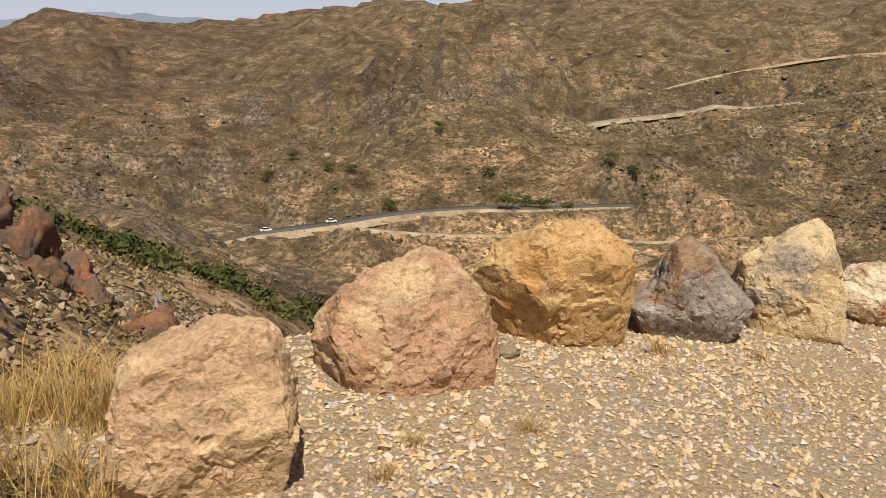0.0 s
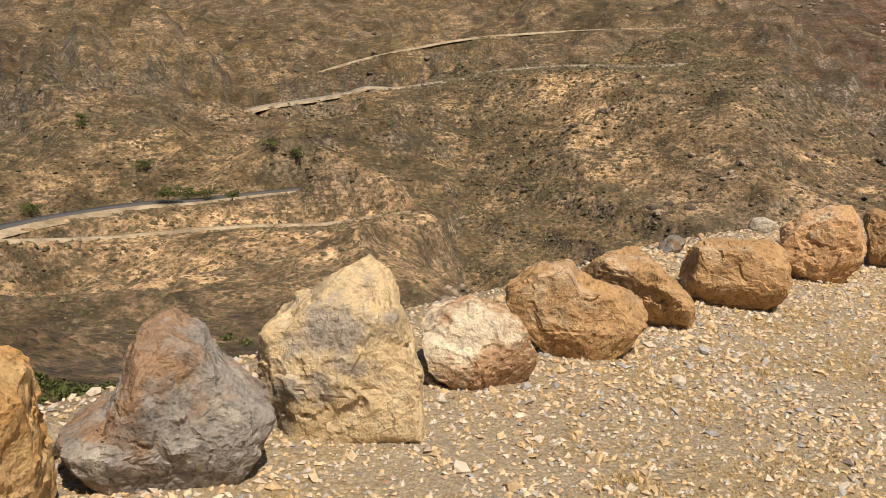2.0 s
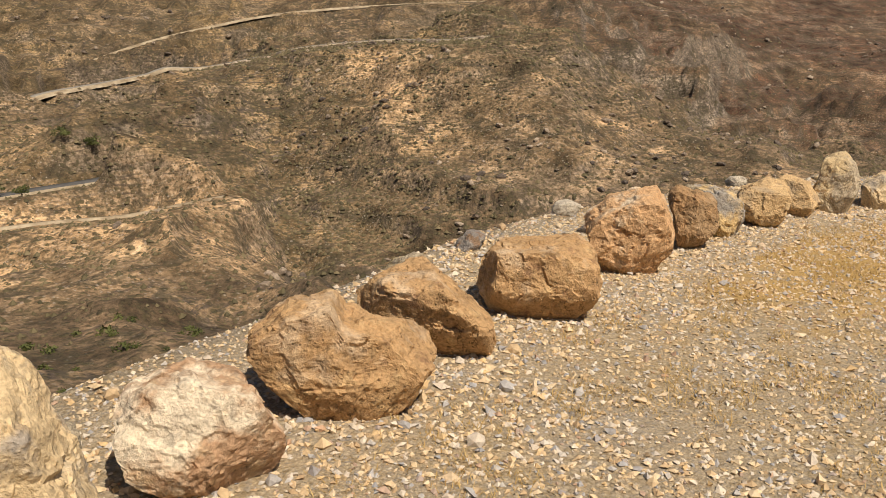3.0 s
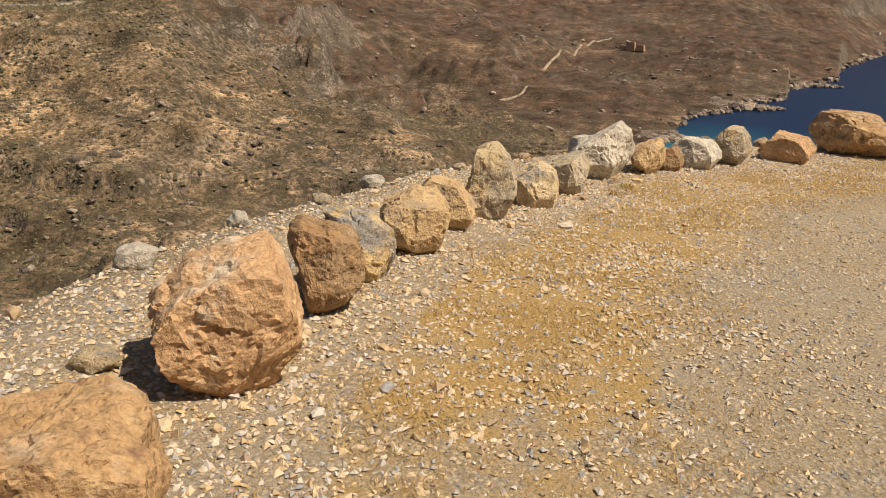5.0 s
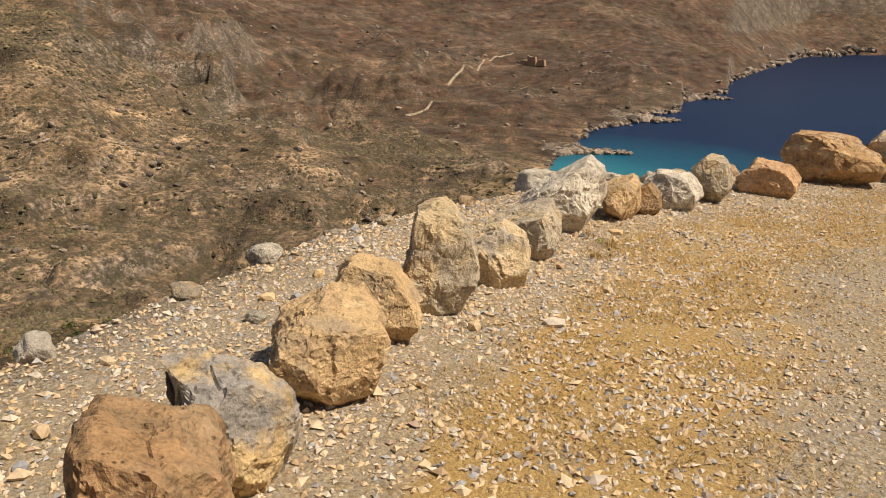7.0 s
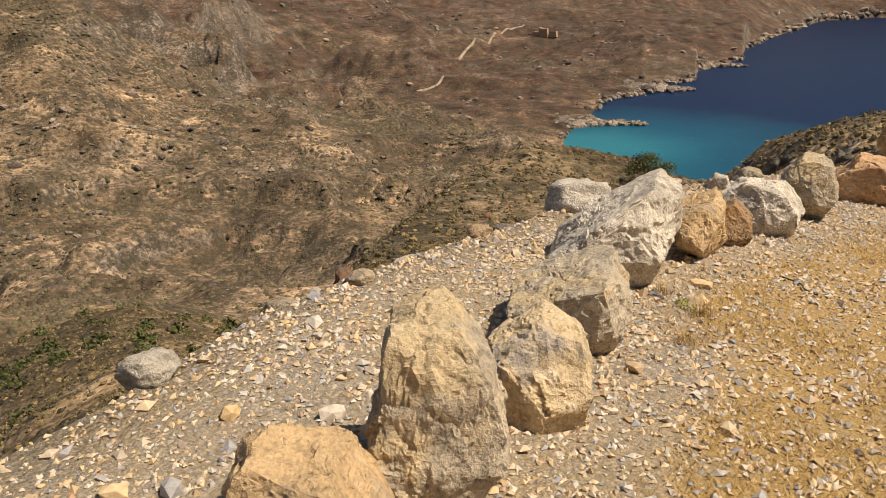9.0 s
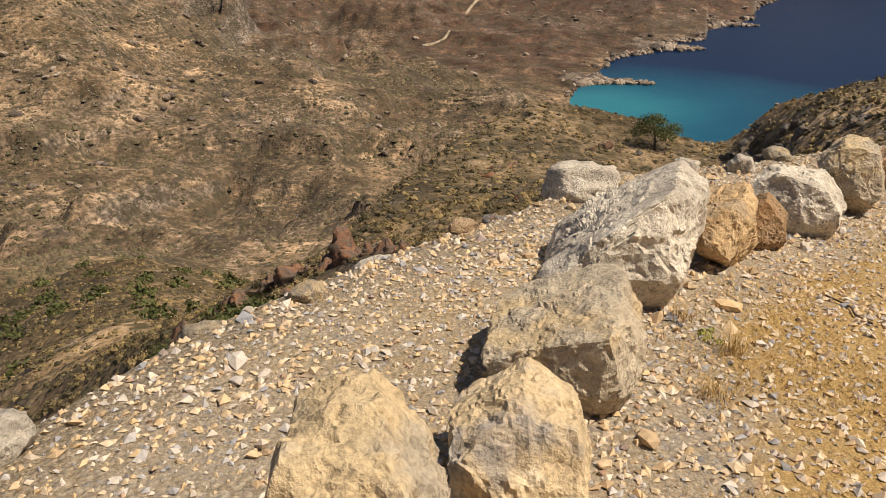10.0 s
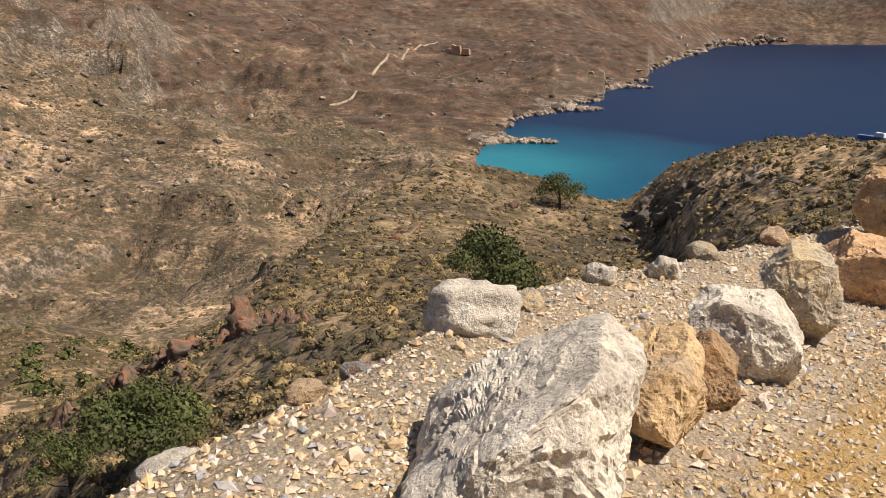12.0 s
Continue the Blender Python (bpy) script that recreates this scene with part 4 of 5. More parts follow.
def strip(name, points, half, lift, skirt, mat, label):
    line = along(points, 5)
    d = np.gradient(line[:, :2], axis=0)
    d /= np.linalg.norm(d, axis=1)[:, None]
    side = np.stack([d[:, 1], -d[:, 0]], -1)
    wob = 1 + 0.35 * (value_noise(np.arange(len(line)) * 0.6, np.zeros(len(line)), 9) - 0.5)
    offs = [(-half - skirt, -1.6), (-half, lift), (half, lift), (half + skirt, -1.6)]
    if "path" in road_name:
        line = np.column_stack([line[:, :2], [land_height(px, py) + 0.5 for px, py in line[:, :2]]])
    rows = [np.column_stack([line[:, :2] + side * (o * (wob if skirt else 1))[:, None] if skirt else line[:, :2] + side * o, line[:, 2] + h]) for o, h in offs]
    g = np.stack(rows)
    return tagged(grid_mesh(name, g[..., 0], g[..., 1], g[..., 2], mat, False), label, "road", kind="structure")


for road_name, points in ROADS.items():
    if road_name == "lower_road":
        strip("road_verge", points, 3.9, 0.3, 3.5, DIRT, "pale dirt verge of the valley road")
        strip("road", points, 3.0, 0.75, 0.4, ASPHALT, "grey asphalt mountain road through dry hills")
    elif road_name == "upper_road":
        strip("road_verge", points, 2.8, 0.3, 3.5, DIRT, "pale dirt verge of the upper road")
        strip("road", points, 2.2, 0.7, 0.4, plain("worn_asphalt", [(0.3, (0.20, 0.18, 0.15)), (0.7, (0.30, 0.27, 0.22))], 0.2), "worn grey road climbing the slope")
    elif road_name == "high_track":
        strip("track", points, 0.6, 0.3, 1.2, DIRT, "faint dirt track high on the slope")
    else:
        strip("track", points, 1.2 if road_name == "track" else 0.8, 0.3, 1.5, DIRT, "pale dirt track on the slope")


# ---- plants ----
def leaf_material(name, stops, rough=0.75):
    m, nodes, links, bsdf = material(name, rough)
    at = nodes.new("ShaderNodeAttribute")
    at.attribute_name = "tint"
    g = nodes.new("ShaderNodeNewGeometry")
    f = maths(m.node_tree, "ADD", maths(m.node_tree, "MULTIPLY", at.outputs["Fac"], 0.75), maths(m.node_tree, "MULTIPLY", g.outputs["Random Per Island"], 0.25))
    links.new(ramp(m.node_tree, f, stops), bsdf.inputs["Base Color"])
    return m


SCRUB = leaf_material("scrub_leaves", [(0.0, (0.050, 0.044, 0.022)), (0.35, (0.118, 0.092, 0.044)), (0.6, (0.25, 0.180, 0.076)), (0.8, (0.39, 0.275, 0.115)), (1.0, (0.44, 0.33, 0.15))])
FAR_SCRUB = leaf_material("far_scrub", [(0.0, (0.055, 0.048, 0.024)), (0.5, (0.125, 0.100, 0.050)), (1.0, (0.24, 0.185, 0.10))])
GREEN = leaf_material("green_leaves", [(0.0, (0.045, 0.055, 0.015)), (0.5, (0.085, 0.095, 0.026)), (1.0, (0.15, 0.155, 0.05))])
STRAW = leaf_material("dry_straw", [(0.0, (0.30, 0.18, 0.05)), (0.5, (0.46, 0.30, 0.10)), (1.0, (0.58, 0.42, 0.18))])
BARK = plain("bark", [(0.3, (0.07, 0.05, 0.035)), (0.7, (0.16, 0.12, 0.085))], 9, 0.95, 0.02)


def soup(name, v, f, tint, mat):
    """One mesh out of many loose pieces: v and f as arrays, with a tint for each vertex."""
    me = bpy.data.meshes.new(name)
    me.vertices.add(len(v))
    me.vertices.foreach_set("co", v.astype(np.float32).ravel())
    n = f.shape[1]
    me.loops.add(f.size)
    me.loops.foreach_set("vertex_index", f.ravel().astype(np.int32))
    me.polygons.add(len(f))
    me.polygons.foreach_set("loop_start", np.arange(0, f.size, n, dtype=np.int32))
    me.polygons.foreach_set("use_smooth", np.zeros(len(f), bool))
    a = me.attributes.new("tint", "FLOAT", "POINT")
    a.data.foreach_set("value", tint.astype(np.float32))
    me.materials.append(mat)
    me.update()
    me.validate()
    return new(name, me)


def leaf_cloud(rs, centres, sizes, tints, leaves, leaf):
    """Leaves in low domes: for each centre so many small quads, about as long as leaf times the size."""
    n = len(centres)
    d = rs.normal(size=(n, leaves, 3))
    d /= np.linalg.norm(d, axis=2)[..., None]
    d[..., 2] = np.abs(d[..., 2]) * 0.9 - 0.05
    at = centres[:, None] + d * (rs.uniform(0.45, 1.0, (n, leaves, 1)) * sizes[:, None, None])
    u = rs.normal(size=(n, leaves, 3))
    u /= np.linalg.norm(u, axis=2)[..., None]
    w = np.cross(u, d)
    w /= np.maximum(np.linalg.norm(w, axis=2), 1e-3)[..., None]
    ln = (sizes[:, None] * leaf * rs.uniform(0.6, 1.3, (n, leaves)))[..., None]
    quad = np.stack([at - u * ln * 0.5, at - w * ln * 0.28, at + u * ln * 0.5, at + w * ln * 0.28], 2)
    v = quad.reshape(-1, 3)
    return v, np.arange(len(v)).reshape(-1, 4), np.repeat(tints, leaves * 4)


def scatter(rs, n, bear_lo, bear_hi, r_lo, r_hi):
    b = np.radians(rs.uniform(bear_lo, bear_hi, n))
    r = np.sqrt(rs.uniform(r_lo ** 2, r_hi ** 2, n))
    x, y = CENTRE[0] + r * np.sin(b), CENTRE[1] + r * np.cos(b)
    z = np.array([land_height(px, py) for px, py in zip(x, y)])
    return np.stack([x, y, z], -1)


HALF = np.array([(1, 0, 0), (0.3, 0.95, 0), (-0.8, 0.6, 0), (-0.8, -0.6, 0), (0.3, -0.95, 0), (0.1, 0.1, 0.9)])
HALF_F = np.array([(0, 1, 5), (1, 2, 5), (2, 3, 5), (3, 4, 5), (4, 0, 5)])
TURRET = np.array([(math.cos(k * math.pi / 3), math.sin(k * math.pi / 3), -0.1) for k in range(6)] + [(0.8 * math.cos(k * math.pi / 3 + 0.5), 0.8 * math.sin(k * math.pi / 3 + 0.5), 0.5) for k in range(6)] + [(0, 0, 0.85)])
TURRET_F = np.array([(k, (k + 1) % 6, 6 + k) for k in range(6)] + [((k + 1) % 6, 6 + (k + 1) % 6, 6 + k) for k in range(6)] + [(6 + k, 6 + (k + 1) % 6, 12) for k in range(6)])


def domes(rs, centres, sizes, tints):
    """The twiggy mounds inside the leaves."""
    n = len(centres)
    v = centres[:, None] + TURRET[None] * rs.uniform(0.6, 1.1, (n, 13, 1)) * (sizes * 0.66)[:, None, None]
    return v.reshape(-1, 3), (TURRET_F[None] + (np.arange(n) * 13)[:, None, None]).reshape(-1, 3), np.repeat(tints, 13)


rs = np.random.RandomState(21)
# the spur below the berm, thick with low bushes
for count, lo, hi, leaves, leaf in ((3600, 29, 62, 56, 0.27), (12000, 60, 150, 10, 0.46)):
    c = scatter(rs, count, 46, 122, lo, hi)
    dens = value_noise(c[:, 0] / 9, c[:, 1] / 9, 31)
    c = c[rs.uniform(size=len(c)) < 0.4 + dens * 0.6]
    size = 0.26 + 0.42 * rs.uniform(size=len(c)) ** 2
    tone = np.clip(rs.normal(0.47, 0.26, len(c)), 0, 1)
    v, f, t = domes(rs, c, size, tone * 0.85)
    tagged(soup("scrub", v, f, t, SCRUB), "rounded olive scrub mounds crowding the spur", "scrub", kind="stuff")
    v, f, t = leaf_cloud(rs, c, size, tone, leaves, leaf)
    tagged(soup("scrub", v, f, t, SCRUB), "olive and straw-coloured low scrub covering the spur", "scrub", kind="stuff")
# the slope by the first boulders
c = scatter(rs, 3000, -64, 12, 12, 60)
v, f, t = leaf_cloud(rs, c, 0.2 + 0.4 * rs.uniform(size=len(c)) ** 2, np.clip(rs.normal(0.5, 0.22, len(c)), 0, 1), 22, 0.36)
tagged(soup("scrub", v, f, t, SCRUB), "dry low scrub on the red rocky slope", "scrub", kind="stuff")
# bushes that follow the gully
gully = along([(-8, 37), (-5, 40.5), (-2, 44), (1, 45), (3, 43.5), (6, 45), (9, 50), (14, 58), (20, 66), (28, 78)], 0.7)
c = np.concatenate([np.column_stack([gully + rs.normal(0, 1.3, gully.shape)]) for _ in range(3)])
c = np.column_stack([c, [land_height(px, py) for px, py in c]])
v, f, t = leaf_cloud(rs, c, rs.uniform(0.5, 1.1, len(c)), np.clip(rs.normal(0.4, 0.2, len(c)), 0, 1), 60, 0.4)
tagged(soup("gully_bushes", v, f, t, GREEN), "thick dark green bushes along the gully", "bushes", kind="stuff")
# green bushes on the valley floor
c = np.concatenate([scatter(rs, 90, 40, 72, 80, 150), scatter(rs, 50, 14, 40, 90, 170)])
v, f, t = leaf_cloud(rs, c, rs.uniform(0.8, 2.0, len(c)), np.clip(rs.normal(0.5, 0.2, len(c)), 0, 1), 70, 0.4)
tagged(soup("valley_bushes", v, f, t, GREEN), "green bushes scattered over the valley floor", "bushes", kind="stuff")
# far bushes, as small domes
c = np.concatenate([scatter(rs, 27000, -14, 62, 150, 640), scatter(rs, 20000, 40, 96, 150, 640), scatter(rs, 9000, -25, 102, 620, 1250)])
dens = value_noise(c[:, 0] / 40, c[:, 1] / 40, 41)
c = c[(rs.uniform(size=len(c)) < 0.2 + dens) & (c[:, 2] > SEA + 3)]
size = (0.38 + 0.8 * rs.uniform(size=len(c)) ** 3) * (0.7 + np.hypot(c[:, 0], c[:, 1]) / 800)
v = c[:, None] + (HALF[None] * rs.uniform(0.7, 1.3, (len(c), 6, 1))) * size[:, None, None]
f = (HALF_F[None] + (np.arange(len(c)) * 6)[:, None, None]).reshape(-1, 3)
tagged(soup("far_scrub", v.reshape(-1, 3), f, np.repeat(np.clip(rs.normal(0.45, 0.25, len(c)), 0, 1), 6), FAR_SCRUB), "dark scrub dotted over the far hillsides", "scrub", kind="stuff")


def tube(bm, points, radii, sides=7):
    rings = []
    for p, r in zip(points, radii):
        rings.append([bm.verts.new((p[0] + r * math.cos(2 * math.pi * k / sides), p[1] + r * math.sin(2 * math.pi * k / sides), p[2])) for k in range(sides)])
    for a, b in zip(rings, rings[1:]):
        for k in range(sides):
            bm.faces.new((a[k], a[(k + 1) % sides], b[(k + 1) % sides], b[k]))


def part(name, bm, mat, parent, label=""):
    me = bpy.data.meshes.new(name)
    bm.to_mesh(me)
    bm.free()
    me.materials.append(mat)
    ob = new(name, me)
    ob.parent = parent
    return tagged(ob, label)


def tree(name, x, y, height, width, label, seed, leaves=900, leaf=0.10):
    rt = np.random.RandomState(seed)
    base = new(name)
    base.matrix_world = pose(x, y, land_height(x, y) - 0.1, 0, 0, rt.uniform(0, 360))
    bm = bmesh.new()
    tube(bm, [(0, 0, 0), (0.04 * width, 0, height * 0.3), (0, 0.05 * width, height * 0.75)], [0.05 * height, 0.035 * height, 0.01 * height])
    tips = []
    for k in range(7):
        a = 2 * math.pi * k / 7 + rt.uniform(-0.3, 0.3)
        tip = (math.cos(a) * width * rt.uniform(0.22, 0.42), math.sin(a) * width * rt.uniform(0.22, 0.42), height * rt.uniform(0.35, 0.85))
        tube(bm, [(0.03 * width, 0, height * rt.uniform(0.15, 0.35)), tuple(0.6 * q for q in tip), tip], [0.02 * height, 0.014 * height, 0.004 * height], 5)
        tips.append(tip)
    part("trunk", bm, BARK, base, "grey-brown trunk with spreading limbs")
    tips += [(0, 0, height * 0.8), (0, 0, height * 0.5)]
    tips = np.array(tips)
    v, f, t = leaf_cloud(rt, tips, np.full(len(tips), width * 0.27) * rt.uniform(0.75, 1.25, len(tips)), np.clip(rt.normal(0.5, 0.2, len(tips)), 0, 1), leaves // len(tips), leaf * 3.0)
    crown = soup("crown", v, f, t, GREEN)
    crown.parent = base
    return tagged(base, label, "tree")


tree("pine_tree", 46.5, -1.2, 3.4, 4.2, "bushy green pine just below the gravel berm", 1, 7000, 0.05)
tree("pine_tree", 36.7, 11.2, 3.2, 4.0, "bright green pine on the slope below the berm", 2, 7000, 0.05)
tree("pine_tree", 39.5, 15.5, 2.6, 3.2, "small green pine beside a larger one", 3, 4500, 0.05)
tree("pine_tree", 113.0, -14.0, 4.5, 5.5, "dark pine on the crest of the spur above the cove", 4, 3000, 0.06)
for k, (x, y, h) in enumerate([(124, 309, 7), (134.5, 314, 5.5), (140, 310, 5), (82, 339, 5.5), (132, 353, 4.5), (125, 408, 4), (122, 400, 4), (60, 367, 4), (71, 367, 4),
                               (46, 378, 4), (34, 378, 4.5), (145, 297, 4), (177, 323, 5), (186, 318, 5), (235, 440, 6)]):
    tree("carob_tree", x, y, h, h * 1.5, "rounded dark green tree on the dry terraced hill", 30 + k, 700, 0.11)


# ---- loose stones ----
ROCK_LINE = along([(-0.9, 1.2), (0.2, 2.1), (1.2, 2.5), (2.9, 2.5), (4.6, 2.6), (6.4, 2.6), (7.8, 2.6), (9.3, 2.5), (10.2, 2.35), (11.0, 2.2), (11.5, 1.95), (12.2, 1.6), (13.0, 1.45),
                   (14.1, 1.15), (14.7, 0.5), (15.4, -0.1), (16.0, -0.6), (16.8, -1.5), (18.3, -2.8), (18.9, -3.8)], 0.15)


def stone_material(name, object_random=False):
    m, nodes, links, bsdf = material(name, 0.9)
    nt = m.node_tree
    r = nodes.new("ShaderNodeObjectInfo").outputs["Random"] if object_random else nodes.new("ShaderNodeNewGeometry").outputs["Random Per Island"]
    P = nodes.new("ShaderNodeNewGeometry").outputs["Position"]
    col = ramp(nt, r, [(0.0, (0.403, 0.280, 0.157)), (0.16, (0.560, 0.410, 0.240)), (0.34, (0.640, 0.510, 0.340)), (0.5, (0.616, 0.426, 0.213)), (0.62, (0.538, 0.459, 0.370)), (0.76, (0.655, 0.560, 0.430)),
                       (0.86, (0.470, 0.430, 0.385)), (0.95, (0.300, 0.295, 0.295)), (1.0, (0.480, 0.300, 0.180))])
    n = noise_node(nt, P, 40, 5, 0.7)
    col = mix(nt, 0.7, col, ramp(nt, n, [(0.3, (0.75,)), (0.7, (1.4,))]), "MULTIPLY")
    links.new(col, bsdf.inputs["Base Color"])
    bump(nt, bsdf, n, 0.6, 0.006)
    return m


GRIT = stone_material("crushed_limestone")
LOOSE = stone_material("loose_limestone", True)
bm = bmesh.new()
bmesh.ops.create_icosphere(bm, subdivisions=1, radius=1)
ICO_V = np.array([v.co[:] for v in bm.verts])
ICO_F = np.array([[v.index for v in f.verts] for f in bm.faces])
bm.free()
SIDE_X, SIDE_Y = ROCK_LINE[:, 0], ROCK_LINE[:, 1]


def off_line(x, y):
    """Distance from the row of boulders: negative towards the drop, positive on the road."""
    d = np.hypot(x[:, None] - SIDE_X[None], y[:, None] - SIDE_Y[None])
    k = d.argmin(1)
    out = np.hypot(x - CENTRE[0], y - CENTRE[1]) - np.hypot(SIDE_X[k] - CENTRE[0], SIDE_Y[k] - CENTRE[1])
    return np.where(out > 0, -1, 1) * d.min(1)


def inside_edge(x, y, margin):
    b = np.degrees(np.arctan2(x - CENTRE[0], y - CENTRE[1]))
    er = np.interp(b, BEAR, EDGE_R, period=360)
    return np.hypot(x - CENTRE[0], y - CENTRE[1]) < er + margin


OCT_V = np.array([(1, 0, 0), (0, 1, 0), (-1, 0, 0), (0, -1, 0), (0, 0, 1), (0, 0, -1)], float)
OCT_F = np.array([(0, 1, 4), (1, 2, 4), (2, 3, 4), (3, 0, 4), (1, 0, 5), (2, 1, 5), (3, 2, 5), (0, 3, 5)])


def lumps(rs, x, y, size, flat=(0.3, 0.65), chip=False):
    """Angular bits of stone lying on the ground."""
    n = len(x)
    form, faces = (OCT_V, OCT_F) if chip else (ICO_V, ICO_F)
    if chip:
        form = form * (1, 1, 1)
        v = (form[None] + rs.uniform(-0.27, 0.27, (n, 6, 3))) * rs.uniform(0.85, 1.15, (n, 6, 1))
    else:
        v = form[None] * rs.uniform(0.75, 1.15, (n, 12, 1))
    v = v * np.stack([rs.uniform(0.8, 1.35, n), rs.uniform(0.6, 1.0, n), rs.uniform(*flat, n)], -1)[:, None]
    a, tilt = rs.uniform(0, 2 * math.pi, n), rs.normal(0, 0.35, n)
    ca, sa, ct, st = np.cos(a)[:, None], np.sin(a)[:, None], np.cos(tilt)[:, None], np.sin(tilt)[:, None]
    vx, vz = v[..., 0] * ct - v[..., 2] * st, v[..., 0] * st + v[..., 2] * ct
    vx, vy = vx * ca - v[..., 1] * sa, vx * sa + v[..., 1] * ca
    z = np.array([land_height(px, py) for px, py in zip(x, y)])
    p = np.stack([vx, vy, vz], -1) * size[:, None, None] + np.stack([x, y, z + size * 0.22], -1)[:, None]
    f = (faces[None] + (np.arange(n) * len(form))[:, None, None]).reshape(-1, 3)
    return p.reshape(-1, 3), f


def ground_spots(rs, n):
    """Places on the shoulder and how far each lies from the row."""
    x, y = rs.uniform(-2.4, 19.5, n), rs.uniform(-5.5, 4.6, n)
    keep = inside_edge(x, y, 0.7)
    x, y = x[keep], y[keep]
    d = np.concatenate([off_line(x[k:k + 20000], y[k:k + 20000]) for k in range(0, len(x), 20000)])
    return x, y, d


rs = np.random.RandomState(5)
x, y, d = ground_spots(rs, 230000)
patchy = value_noise(x / 0.7, y / 0.7, 61)
keep = (d < 4.6) & (rs.uniform(size=len(x)) < np.where(d < 0.4, 0.8, 0.45 + 0.6 * patchy) * np.clip(1.35 - d / 4.2, 0.2, 1))
x, y, d, patchy = x[keep], y[keep], d[keep], patchy[keep]
size = (0.0085 + 0.013 * rs.uniform(size=len(x)) ** 2.2) * (0.85 + 0.4 * patchy) * np.where(d < 0.3, 1.0, 1.0 - 0.12 * np.clip((d - 1.6) / 1.2, 0, 1))
v, f = lumps(rs, x, y, size, (0.45, 0.85), True)
tagged(soup("gravel", v, f, np.zeros(len(v)), GRIT), "pale tan and grey crushed limestone gravel", "gravel", kind="stuff")
x, y, d = ground_spots(rs, 26000)
keep = (rs.uniform(size=len(x)) < np.where(np.abs(d) < 0.4, 0.8, np.where(d < 0, 0.45, 0.45 * np.clip(1.3 - d / 2.0, 0.08, 1))))
x, y, d = x[keep], y[keep], d[keep]
v, f = lumps(rs, x, y, 0.014 + 0.026 * rs.uniform(size=len(x)) ** 2.8, (0.4, 0.8), True)
tagged(soup("gravel", v, f, np.zeros(len(v)), GRIT), "coarse broken stones along the row of boulders", "gravel", kind="stuff")

# bigger chips by the boulders and on the berm, one by one
shapes = []
for k in range(6):
    v, f = lumps(rs, np.zeros(1) + 7, np.zeros(1), np.ones(1), (0.5, 0.8))
    v = v - v.mean(0)
    me = bpy.data.meshes.new("stone")
    me.from_pydata(v.tolist(), [], f.tolist())
    me.materials.append(LOOSE)
    shapes.append(me)
placed = 0
while placed < 300:
    x, y = rng.uniform(-1.5, 18.5), rng.uniform(-4.5, 4.3)
    d = float(off_line(np.array([x]), np.array([y]))[0])
    if not inside_edge(np.array([x]), np.array([y]), 0.25)[0] or d > 0.75 or (d > 0.2 and rng.random() < 0.3):
        continue
    s = 0.022 + 0.04 * rng.random() ** 2
    ob = new("stone", shapes[placed % 6])
    ob.parent = ground
    ob.matrix_world = pose(x, y, land_height(x, y) + s * 0.3, rng.uniform(-15, 15), rng.uniform(-15, 15), rng.uniform(0, 360)) @ Matrix.Diagonal((s, s, s, 1))
    placed += 1

# ---- larger loose rocks on the berm, and outcrops on the slopes ----
bm = bmesh.new()
bmesh.ops.create_icosphere(bm, subdivisions=4, radius=1)
MID_V = np.array([v.co[:] for v in bm.verts])
MID_F = [[v.index for v in f.verts] for f in bm.faces]
bm.free()


def lump_mesh(name, dims, seed, mat, cuts=14, strength=1.0, deep=(0.7, 0.92)):
    rt = np.random.RandomState(seed)
    p = MID_V * (np.array(dims) / 2)
    p = p / (np.abs(MID_V) ** 3).sum(1)[:, None] ** (1 / 3)
    for _ in range(cuts):
        nrm = rt.normal(size=3)
        nrm /= np.linalg.norm(nrm)
        e = p @ nrm
        p -= nrm * (np.maximum(e - e.max() * rt.uniform(*deep), 0) * 0.96)[:, None]
    p = roughen(p, max(dims), Vector(rt.uniform(-40, 40, 3)), strength)
    me = bpy.data.meshes.new(name)
    me.from_pydata(p.tolist(), [], MID_F)
    me.polygons.foreach_set("use_smooth", [True] * len(me.polygons))
    me.materials.append(mat)
    return me


berm_meshes = [lump_mesh("rock", (1.0, 0.75, 0.55), 50 + k, STONE[s]) for k, s in enumerate(("white", "greytan", "white", "tan", "grey", "cream"))]
